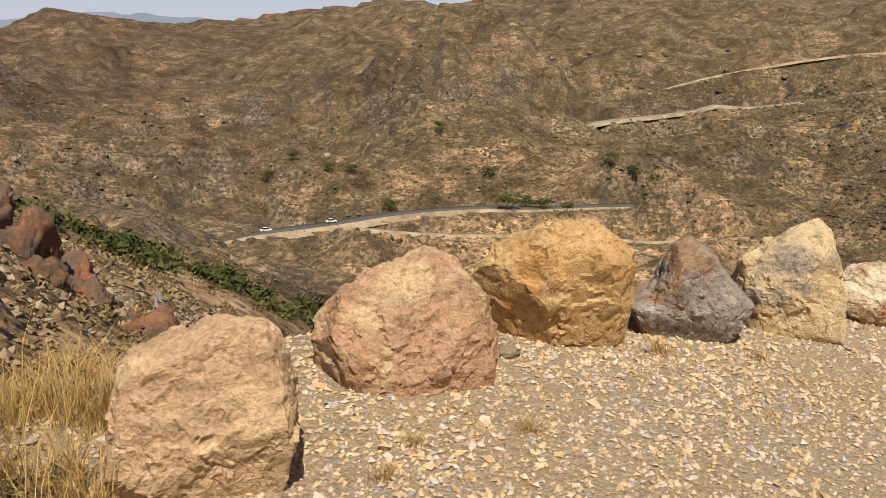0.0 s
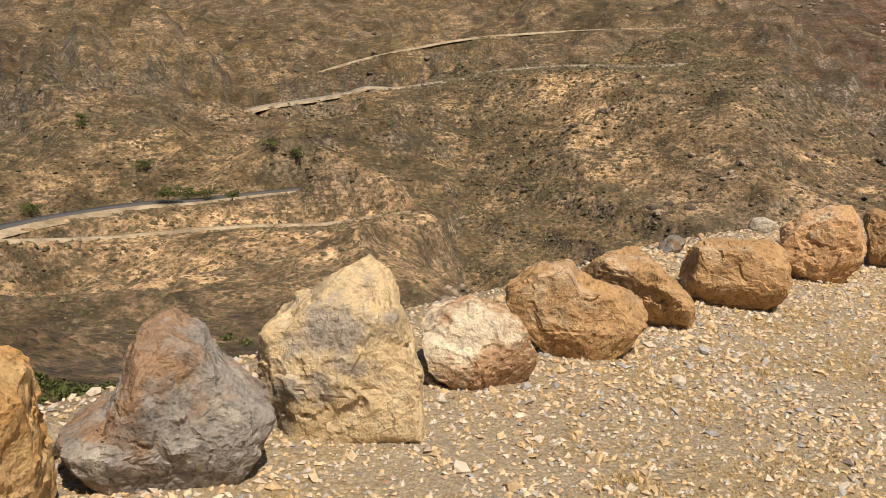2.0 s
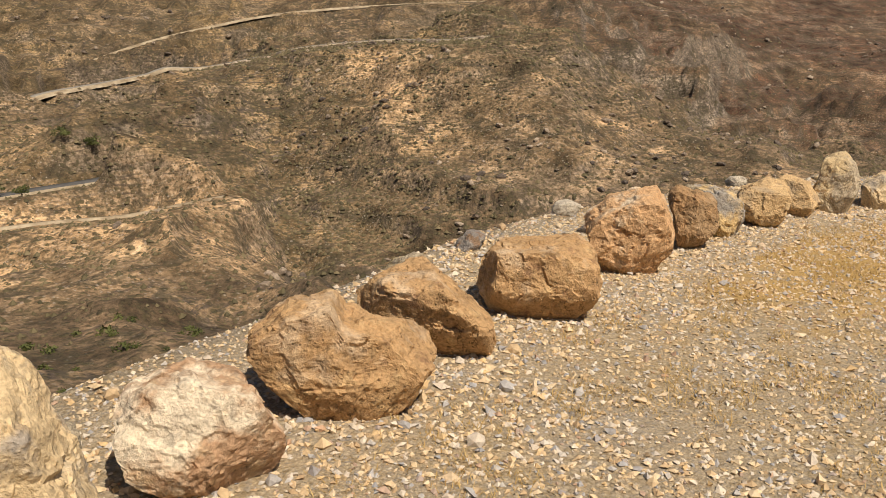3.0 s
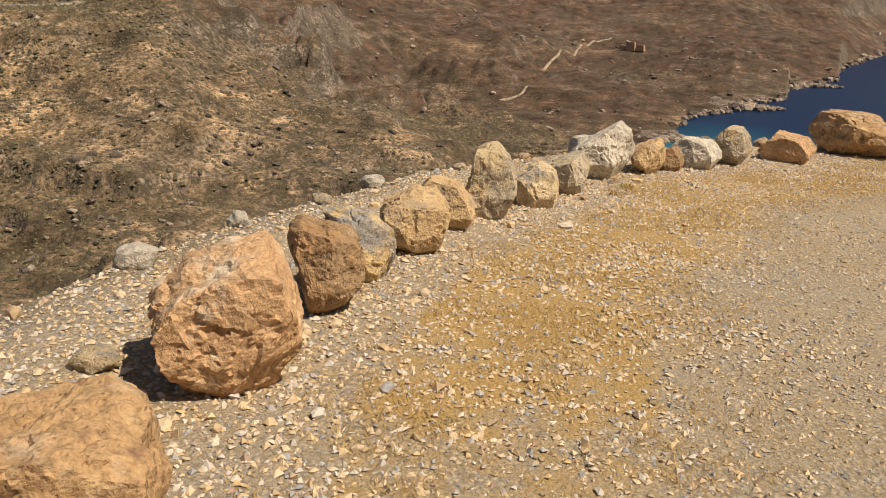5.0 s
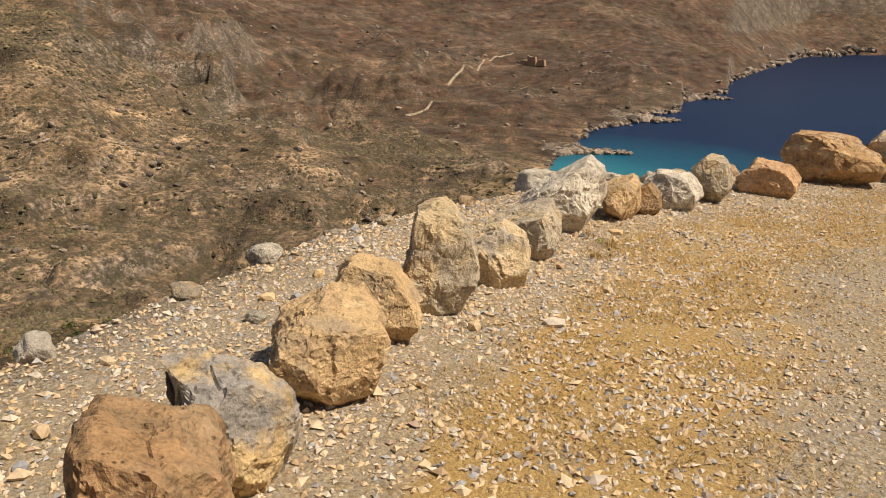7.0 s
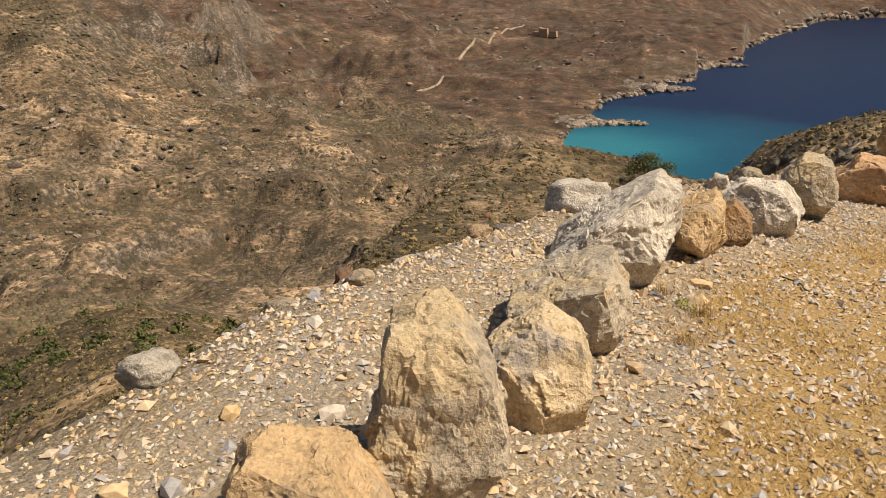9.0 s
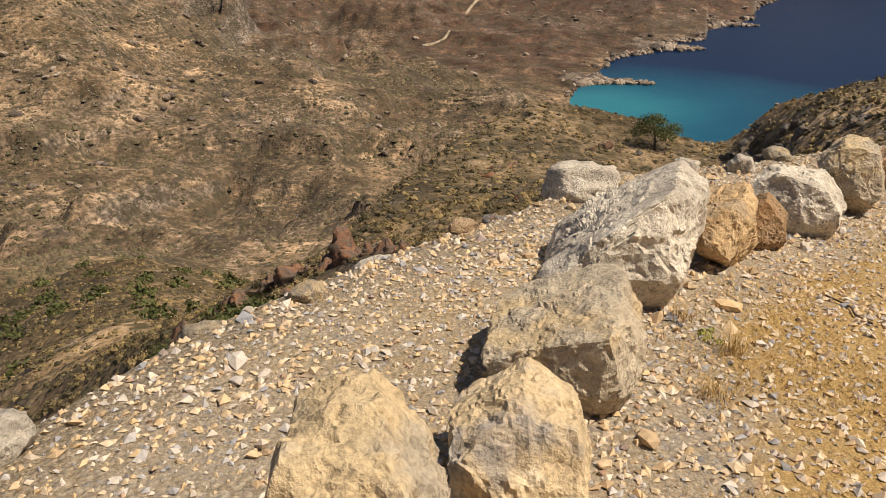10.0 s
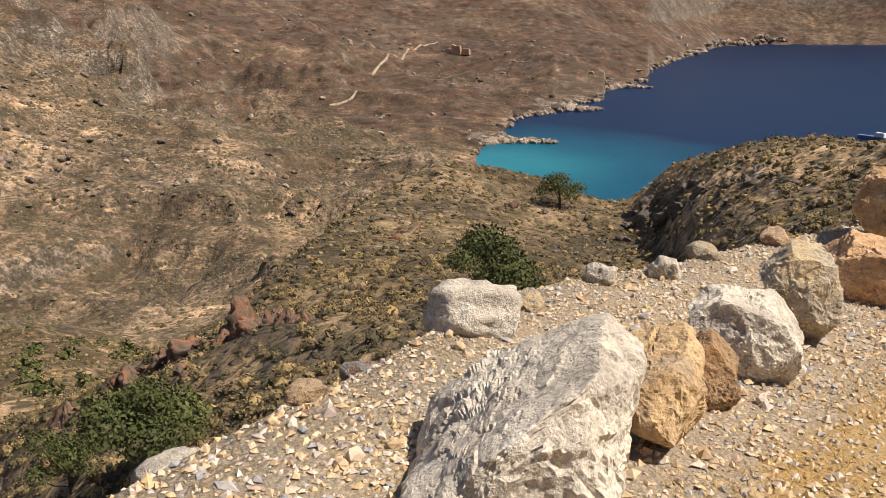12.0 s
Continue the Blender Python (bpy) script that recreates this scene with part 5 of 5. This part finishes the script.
for k, (x, y, s, kind) in enumerate([(14.25, 2.42, 0.36, 0), (15.75, 1.25, 0.62, 2), (15.15, 1.78, 0.26, 4), (16.75, 0.35, 0.30, 0), (17.0, -0.15, 0.34, 2), (17.6, -0.6, 0.3, 1), (18.2, -1.4, 0.34, 3),
                                     (12.1, 3.2, 0.30, 0), (13.1, 2.95, 0.25, 1), (10.2, 3.7, 0.26, 2), (9.0, 3.85, 0.34, 0), (7.3, 3.75, 0.34, 4), (6.4, 3.65, 0.36, 1), (8.5, 3.3, 0.28, 4),
                                     (5.9, 3.3, 0.34, 3), (4.9, 3.2, 0.3, 0), (7.6, 3.2, 0.25, 5), (-1.45, 1.0, 0.14, 3), (0.8, 2.25, 0.16, 1), (0.65, 2.5, 0.22, 5), (3.4, 3.0, 0.4, 1), (11.2, 3.4, 0.22, 1),
                                     (10.9, 2.9, 0.14, 0), (13.5, 2.6, 0.2, 5), (14.7, 2.0, 0.22, 3), (16.1, 0.9, 0.24, 5), (1.75, 2.9, 0.3, 5), (2.6, 3.1, 0.34, 3)]):
    ob = new("rock", berm_meshes[kind])
    ob.matrix_world = pose(x, y, land_height(x, y) + s * 0.12, rng.uniform(-12, 12), rng.uniform(-12, 12), rng.uniform(0, 360)) @ Matrix.Diagonal((s, s, s, 1))
    tagged(ob, ("pale", "grey-tan", "whitish", "tan", "dark grey", "cream")[kind] + " loose rock lying on the gravel berm", "rock", "loose rocks on the berm")

RED_ROCK = rock_material("red_outcrop", (0.21, 0.105, 0.056), (0.070, 0.038, 0.026), (0.32, 0.185, 0.105), (0.12, 0.085, 0.06), 0.50, 0.4)
DARK_ROCK = rock_material("dark_outcrop", (0.11, 0.095, 0.08), (0.045, 0.04, 0.035), (0.20, 0.17, 0.14), (0.16, 0.12, 0.08), 0.42, 0.3)
crags = [lump_mesh("outcrop", (1.0, 0.8, 1.1), 70 + k, m, 13, 2.1, (0.40, 0.78)) for k, m in enumerate((RED_ROCK, RED_ROCK, RED_ROCK, STONE["grey"], DARK_ROCK, DARK_ROCK))]
RED_PLACES = [(50.1, 20.5, 2.0), (50.7, 19.0, 2.4), (51.0, 17.2, 2.0), (51.2, 15.6, 2.2), (50.6, 13.6, 2.6), (51.5, 11.6, 3.0), (50.5, 10.4, 2.6), (49.0, 8.6, 1.6), (84, 5.7, 2.0), (90, 4.2, 2.4),
              (106, -7, 2.4), (47.5, 13.4, 1.6), (45, 16.3, 2.0), (46, 19, 2.2), (-5.1, 20.8, 2.4), (-4.2, 21.5, 2.0), (-3.2, 20.0, 1.8), (-2.4, 19.0, 2.0), (-6.2, 22.5, 2.2), (-1.6, 18.4, 1.6), (-4.9, 24.0, 1.8), (60, 6, 1.2), (66, 2, 1.4)]
GREY_PLACES = [(-1.0, 20.0, 1.8), (-0.2, 20.6, 2.0), (0.6, 20.8, 1.7), (1.2, 21.2, 1.6), (0.4, 22.5, 1.5), (-1.8, 22.0, 1.4)]
DARK_PLACES = [(98.0, -21.2, 4.0), (90, -20.2, 4.5), (84, -19.8, 3.6), (79.6, -19.5, 3.0), (72, -20.3, 2.6), (68.7, -20.9, 2.8), (95, -16, 2.0), (105, -11, 2.0), (101, -22, 4.0)]
for places, kinds, words in ((RED_PLACES, (0, 1, 2), "jagged red-brown rock outcrop among scrub"), (GREY_PLACES, (3, 3), "broken grey rock outcrop on the slope"), (DARK_PLACES, (4, 5), "dark craggy rock outcrop on the spur")):
    for x, y, s in places:
        for k in range(3):
            s_k = s * (1.05 if k == 0 else rng.uniform(0.4, 0.8))
            px, py = x + (k > 0) * rng.uniform(-0.8, 0.8) * s, y + (k > 0) * rng.uniform(-0.8, 0.8) * s
            ob = new("outcrop", crags[rng.choice(kinds)])
            ob.matrix_world = pose(px, py, land_height(px, py) - 0.1 * s_k, rng.uniform(-25, 25), rng.uniform(-25, 25), rng.uniform(0, 360)) @ Matrix.Diagonal((s_k * 1.2, s_k, s_k * rng.uniform(0.8, 1.3), 1))
            tagged(ob, words, "rock outcrop", words.split()[1] + " outcrops")


def crag_material():
    m, nodes, links, bsdf = material("crag_rock", 0.95)
    nt = m.node_tree
    g = nodes.new("ShaderNodeNewGeometry")
    col = ramp(nt, g.outputs["Random Per Island"], [(0.0, (0.10, 0.080, 0.066)), (0.4, (0.20, 0.155, 0.115)), (0.7, (0.30, 0.235, 0.17)), (1.0, (0.44, 0.35, 0.26))])
    n = noise_node(nt, g.outputs["Position"], 0.8, 6, 0.75)
    col = mix(nt, 0.8, col, ramp(nt, n, [(0.36, (0.5,)), (0.62, (1.5,))]), "MULTIPLY")
    links.new(col, bsdf.inputs["Base Color"])
    bump(nt, bsdf, n, 1.0, 0.8)
    return m


CRAG = crag_material()
# rubble on the slope by the first boulders
rs = np.random.RandomState(13)
c = scatter(rs, 16000, -58, 6, 11, 40)
away = np.hypot(c[:, 0] + 1, c[:, 1] + 2)
v, f = lumps(rs, c[:, 0], c[:, 1], (0.02 + 0.10 * rs.uniform(size=len(c)) ** 4) * np.clip(away / 11, 0.6, 1.6), (0.5, 0.9), True)
tagged(soup("rubble", v, f, np.zeros(len(v)), plain("slope_rubble", [(0.35, (0.17, 0.12, 0.075)), (0.5, (0.30, 0.22, 0.14)), (0.65, (0.46, 0.37, 0.26))], 1.1, 0.95, 0.05)), "tan and grey rubble strewn over the slope", "rubble", kind="stuff")
c = scatter(rs, 700, 44, 120, 32, 130)
v, f = lumps(rs, c[:, 0], c[:, 1], 0.1 + 0.3 * rs.uniform(size=len(c)) ** 4, (0.5, 0.9))
tagged(soup("rubble", v, f, np.zeros(len(v)), CRAG), "broken rocks scattered among the scrub", "rubble", kind="stuff")


c = np.concatenate([scatter(rs, 2600, 38, 88, 170, 560), scatter(rs, 2200, -20, 40, 250, 900), scatter(rs, 2600, 50, 106, 560, 1500)])
rocky = value_noise(c[:, 0] / 55, c[:, 1] / 55, 51) * 0.6 + value_noise(c[:, 0] / 17, c[:, 1] / 17, 52) * 0.4
c = c[(rocky > 0.56) & (c[:, 2] > SEA + 1)]
far_r = np.hypot(c[:, 0], c[:, 1])
v, f = lumps(rs, c[:, 0], c[:, 1], (0.5 + 1.8 * rs.uniform(size=len(c)) ** 3) * (0.6 + far_r / 800), (0.4, 0.7))
tagged(soup("crags", v, f, np.zeros(len(v)), CRAG), "dark and tan rock crags breaking through the far slopes", "rocks", kind="stuff")
shore_b = rs.uniform(92, 112, 900)
k = np.searchsorted(BEAR, shore_b)
first = np.array([np.argmax((LZ[:, i] > SEA) & (LR[:, i] > 600)) for i in k])
sx, sy = LX[first, k] + rs.normal(0, 3, 900), LY[first, k] + rs.normal(0, 3, 900)
v, f = lumps(rs, sx, sy, (1.0 + 4.0 * rs.uniform(size=900) ** 3) * (LR[first, k] / 900), (0.5, 0.9))
v[:, 2] = np.maximum(v[:, 2], SEA - 2)
tagged(soup("shore_rocks", v, f, np.zeros(len(v)), CRAG), "broken brown rocks along the shoreline", "rocks", kind="stuff")

# low rocky points that run out into the bay
for (ax, ay), (bx, by), count, wide, tall in (((694, -30), (684, -96), 150, 8, 8.0), ((915, -108), (901, -175), 150, 11, 10.0), ((1168, -205), (1141, -287), 170, 13, 10.0), ((1440, -300), (1405, -345), 80, 14, 9.0)):
    u = rs.uniform(0, 1, count)
    out = 1 - 0.75 * u
    hx, hy = ax + (bx - ax) * u + rs.normal(0, wide, count) * out, ay + (by - ay) * u + rs.normal(0, wide * 0.5, count) * out
    v, f = lumps(rs, hx, hy, tall * out * rs.uniform(0.5, 1.2, count), (0.5, 0.85))
    v = v.reshape(count, -1, 3)
    v[..., 2] += (SEA + tall * 0.1 - v[..., 2].mean(1))[:, None]
    tagged(soup("headland", v.reshape(-1, 3), f, np.zeros(v.shape[0] * v.shape[1]), CRAG), "low brown rocky headland running into the bay", "headland", kind="structure")


# ---- dry grass ----
def blades(rs, roots, height, lean, width, tints):
    n = len(roots)
    a = rs.uniform(0, 2 * math.pi, n)
    out = np.stack([np.cos(a), np.sin(a), np.zeros(n)], -1)
    side = np.stack([-np.sin(a), np.cos(a), np.zeros(n)], -1) * width[:, None]
    up = np.array([0, 0, 1.0])
    mid = roots + out * (height * lean * 0.3)[:, None] + up * (height * 0.6)[:, None]
    tip = roots + out * (height * lean)[:, None] + up * (height * rs.uniform(0.8, 1.0, n))[:, None]
    v = np.stack([roots - side, roots + side, mid + side * 0.7, mid - side * 0.7, tip + side * 0.15, tip - side * 0.15], 1)
    k = (np.arange(n) * 6)[:, None]
    f = np.concatenate([k + np.array([0, 1, 2, 3]), k + np.array([3, 2, 4, 5])])
    return v.reshape(-1, 3), f, np.repeat(tints, 6)


def on_ground(xy):
    return np.column_stack([xy, [land_height(px, py) for px, py in xy]])


rs = np.random.RandomState(9)
tufts = np.column_stack([rs.uniform(-3.2, -1.2, 110), rs.uniform(0.5, 2.3, 110)])
tufts = tufts[(tufts[:, 1] - 1.2) > -(tufts[:, 0] + 1.3) * 0.2 - 0.5]
roots = on_ground(np.repeat(tufts, 60, 0) + rs.normal(0, 0.05, (len(tufts) * 60, 2)))
v, f, t = blades(rs, roots, rs.uniform(0.06, 0.34, len(roots)), rs.uniform(0.3, 1.4, len(roots)), np.full(len(roots), 0.0022), rs.uniform(0, 1, len(roots)))
tagged(soup("dry_grass", v, f, t, STRAW), "tall golden dry grass beside the first boulder", "grass", kind="stuff")

n = 420000
xy = np.column_stack([rs.uniform(-1, 19.5, n), rs.uniform(-5, 3, n)])
d = off_line(xy[:, 0], xy[:, 1])
m = value_noise(xy[:, 0] / 0.45, xy[:, 1] / 0.45, 71) * 0.6 + value_noise(xy[:, 0] / 0.13, xy[:, 1] / 0.13, 72) * 0.4
band = np.clip((d - 0.25) / 0.4, 0, 1) * np.clip((2.5 - d) / 0.8, 0, 1) * np.clip((xy[:, 0] - 1) / 5, 0.12, 1)
xy = xy[(m > 0.50) & (rs.uniform(size=n) < band)]
roots = on_ground(xy)
k = len(roots)
a, h = rs.uniform(0, 2 * math.pi, k), rs.uniform(0.012, 0.045, k)
side = np.stack([-np.sin(a), np.cos(a), np.zeros(k)], -1) * 0.0022
tip = roots + np.stack([np.cos(a) * h * 1.2, np.sin(a) * h * 1.2, h], -1)
v = np.stack([roots - side, roots + side, tip], 1).reshape(-1, 3)
f, t = np.arange(k * 3).reshape(-1, 3), np.repeat(rs.uniform(0, 1, k), 3)
tagged(soup("dead_grass", v, f, t, STRAW), "short straw-coloured dead grass in the gravel", "grass", kind="stuff")

# tall seed stalks over the grass
root = on_ground(np.column_stack([rs.uniform(-2.3, -1.35, 60), rs.uniform(0.6, 1.7, 60)]))
v, f, t = blades(rs, root, rs.uniform(0.35, 0.72, 60), rs.uniform(0.1, 0.7, 60), np.full(60, 0.0020), rs.uniform(0.4, 1, 60))
tagged(soup("seed_stalks", v, f, t, STRAW), "thin bleached seed stalks rising from dry grass", "grass", kind="stuff")
shrub_at = on_ground(np.column_stack([rs.normal(-1.52, 0.10, 14), rs.normal(1.02, 0.10, 14)])) + np.array([0, 0, 0.03])
v, f, t = leaf_cloud(rs, shrub_at, rs.uniform(0.06, 0.13, 14), rs.uniform(0.0, 0.6, 14), 60, 0.28)
tagged(soup("shrub", v, f, t, SCRUB), "small grey-green twiggy shrub beside the first boulder", "shrub", kind="stuff")
weed_at = on_ground(np.column_stack([rs.normal(13.42, 0.04, 6), rs.normal(0.82, 0.03, 6)]))
v, f, t = leaf_cloud(rs, weed_at, rs.uniform(0.025, 0.045, 6), rs.uniform(0.5, 1.0, 6), 30, 0.45)
tagged(soup("green_weed", v, f, t, leaf_material("fresh_leaves", [(0.0, (0.20, 0.22, 0.04)), (1.0, (0.42, 0.42, 0.10))])), "small yellow-green plant under the whitish boulder", "weed", kind="stuff")

# small dry weeds among the stones
for k, (x, y, h) in enumerate([(0.55, 1.35, 0.10), (0.0, 1.3, 0.08), (-0.2, 1.05, 0.10), (3.6, 1.4, 0.05), (13.3, 0.75, 0.14), (13.6, 0.9, 0.12), (12.9, 0.9, 0.09), (1.75, 2.15, 0.16), (2.35, 2.0, 0.08)]):
    r = on_ground(np.tile([[x, y]], (70, 1)) + rs.normal(0, 0.03, (70, 2)))
    v, f, t = blades(rs, r, rs.uniform(0.4, 1.0, 70) * h, rs.uniform(0.3, 1.2, 70), np.full(70, 0.0015), rs.uniform(0, 0.7, 70))
    tagged(soup("weed", v, f, t, STRAW), "small dry brown weed growing in gravel", "weed", "dry weeds in the gravel")


# ---- small far things: cars, houses, ruin, mast, boat, twig ----
WHITE_PAINT = plain("white_paint", [(0.3, (0.72, 0.72, 0.70)), (0.7, (0.82, 0.81, 0.79))], 2.0, 0.4)
DARK_GLASS = plain("dark_glass", [(0.3, (0.02, 0.025, 0.03)), (0.7, (0.04, 0.045, 0.05))], 2.0, 0.15)
RUBBER = plain("rubber", [(0.3, (0.015, 0.015, 0.015)), (0.7, (0.03, 0.03, 0.03))], 4.0, 0.8)
LIME_WALL = plain("lime_wall", [(0.3, (0.66, 0.62, 0.55)), (0.7, (0.78, 0.75, 0.69))], 0.6)
TILE = plain("roof_tile", [(0.3, (0.36, 0.20, 0.12)), (0.7, (0.48, 0.29, 0.18))], 1.5)
OCHRE_WALL = plain("ochre_masonry", [(0.3, (0.36, 0.22, 0.13)), (0.7, (0.50, 0.34, 0.21))], 0.5, 0.95, 0.2)
HULL = plain("boat_hull", [(0.3, (0.10, 0.16, 0.28)), (0.7, (0.14, 0.20, 0.34))], 0.5, 0.4)
STEEL = plain("mast_steel", [(0.3, (0.45, 0.42, 0.40)), (0.7, (0.58, 0.55, 0.52))], 0.5, 0.5)


def block(size, at, bevel=0.0, taper=1.0):
    bm = bmesh.new()
    bmesh.ops.create_cube(bm, size=1)
    for v in bm.verts:
        k = taper if v.co.z > 0 else 1.0
        v.co = Vector((v.co.x * size[0] * k + at[0], v.co.y * size[1] * (0.5 + 0.5 * k) + at[1], v.co.z * size[2] + at[2]))
    if bevel:
        bmesh.ops.bevel(bm, geom=bm.edges[:], offset=bevel, segments=2, affect="EDGES")
    return bm


def wheel(parent, x, y, z):
    bm = bmesh.new()
    bmesh.ops.create_cone(bm, cap_ends=True, segments=16, radius1=0.33, radius2=0.33, depth=0.22, matrix=Matrix.Translation((x, y, z)) @ Matrix.Rotation(radians(90), 4, "X"))
    part("wheel", bm, RUBBER, parent)


def car(x, y, turn, label):
    c = new("car")
    c.matrix_world = pose(x, y, land_height(x, y) + 1.15, 0, 0, turn)
    part("body", block((4.2, 1.75, 0.7), (0, 0, 0.65), 0.12), WHITE_PAINT, c)
    part("cabin", block((2.5, 1.6, 0.6), (-0.2, 0, 1.3), 0.08, 0.72), DARK_GLASS, c, "dark glazed cabin")
    part("roof", block((1.7, 1.4, 0.08), (-0.2, 0, 1.62), 0.03), WHITE_PAINT, c)
    for wx in (-1.3, 1.3):
        for wy in (-0.82, 0.82):
            wheel(c, wx, wy, 0.33)
    return tagged(c, label, "car", "cars on the valley road")


car(26.5, 305.5, 10, "white car driving on the asphalt valley road")
car(51.5, 308.8, 6, "white estate car on the asphalt valley road")


def house(x, y, w, d, h, turn, wall, label):
    c = new("house")
    c.matrix_world = pose(x, y, land_height(x, y) - 0.5, 0, 0, turn)
    part("wall", block((w, d, h), (0, 0, h / 2)), wall, c)
    part("roof", block((w + 0.5, d + 0.5, 0.5), (0, 0, h + 0.22), 0.1), TILE, c, "low tiled roof")
    for k in range(2):
        part("window", block((1.2, 0.1, 1.3), (-w / 4 + k * w / 2, -d / 2 - 0.03, h * 0.55)), DARK_GLASS, c, "dark window opening")
    return tagged(c, label, "house")


house(1942, -545, 14, 9, 5, 60, LIME_WALL, "white house by the far shore of the bay")
house(1930, -560, 9, 7, 4, 60, LIME_WALL, "small white house beside a larger one")
ruin = new("ruin")
ruin.matrix_world = pose(1301, -29, land_height(1301, -29) - 1, 0, 0, 70)
for k, (rx, ry, rw, rd, rh) in enumerate([(-14, 0, 12, 9, 9), (0, 3, 14, 8, 13), (14, 0, 11, 9, 8), (4, -9, 24, 6, 5)]):
    part("wall", block((rw, rd, rh), (rx, ry, rh / 2), 0.4, 0.86), OCHRE_WALL, ruin)
tagged(ruin, "ochre ruined masonry on a rise above the bay", "ruin")
mast = new("mast")
mx, my = 7 + 1330 * math.sin(radians(12.6)), -4 + 1330 * math.cos(radians(12.6))
mast.matrix_world = pose(mx, my, land_height(mx, my) - 1)
bm = bmesh.new()
tube(bm, [(0, 0, 0), (0, 0, 14)], [0.5, 0.25], 6)
part("pole", bm, STEEL, mast)
part("hut", block((8, 5, 4), (6, 0, 2), 0.1), LIME_WALL, mast, "small pale hut at the foot")
tagged(mast, "radio mast with a hut on a hilltop", "mast")
boat = new("boat")
boat.matrix_world = pose(700, -365, SEA, 0, 0, 30)
part("hull", block((26, 6, 4), (0, 0, 1.4), 0.5, 1.12), HULL, boat, "blue hull")
part("cabin", block((9, 4.5, 4), (-5, 0, 5), 0.3, 0.9), WHITE_PAINT, boat, "white deckhouse")
tagged(boat, "blue and white boat at anchor in the bay", "boat")
cover_rocks = lump_mesh("surf_rock", (1, 0.8, 0.5), 95, STONE["white"])
for x, y, s in ((560, -36, 7), (566, -39, 5), (572, -41, 4), (556, -33, 5)):
    ob = new("surf_rock", cover_rocks)
    ob.matrix_world = pose(x, y, SEA + 0.3, 0, 0, rng.uniform(0, 360)) @ Matrix.Diagonal((s, s, s * 0.6, 1))
    tagged(ob, "white wave-washed rock at the cove's shore", "rock", "rocks at the cove")
twig_line = along([(13.75, 0.02, 0), (13.85, 0.06, 0), (13.95, 0.05, 0), (14.08, 0.12, 0)], 0.03)
curve = bpy.data.curves.new("twig", "CURVE")
curve.dimensions, curve.bevel_depth, curve.bevel_resolution = "3D", 0.005, 1
sp = curve.splines.new("POLY")
sp.points.add(len(twig_line) - 1)
for q, pt in zip(sp.points, twig_line):
    q.co = (pt[0], pt[1], plane_height(pt[0], pt[1]) + 0.015, 1)
curve.materials.append(BARK)
tagged(new("twig", curve), "thin grey dry twig lying on gravel", "twig")
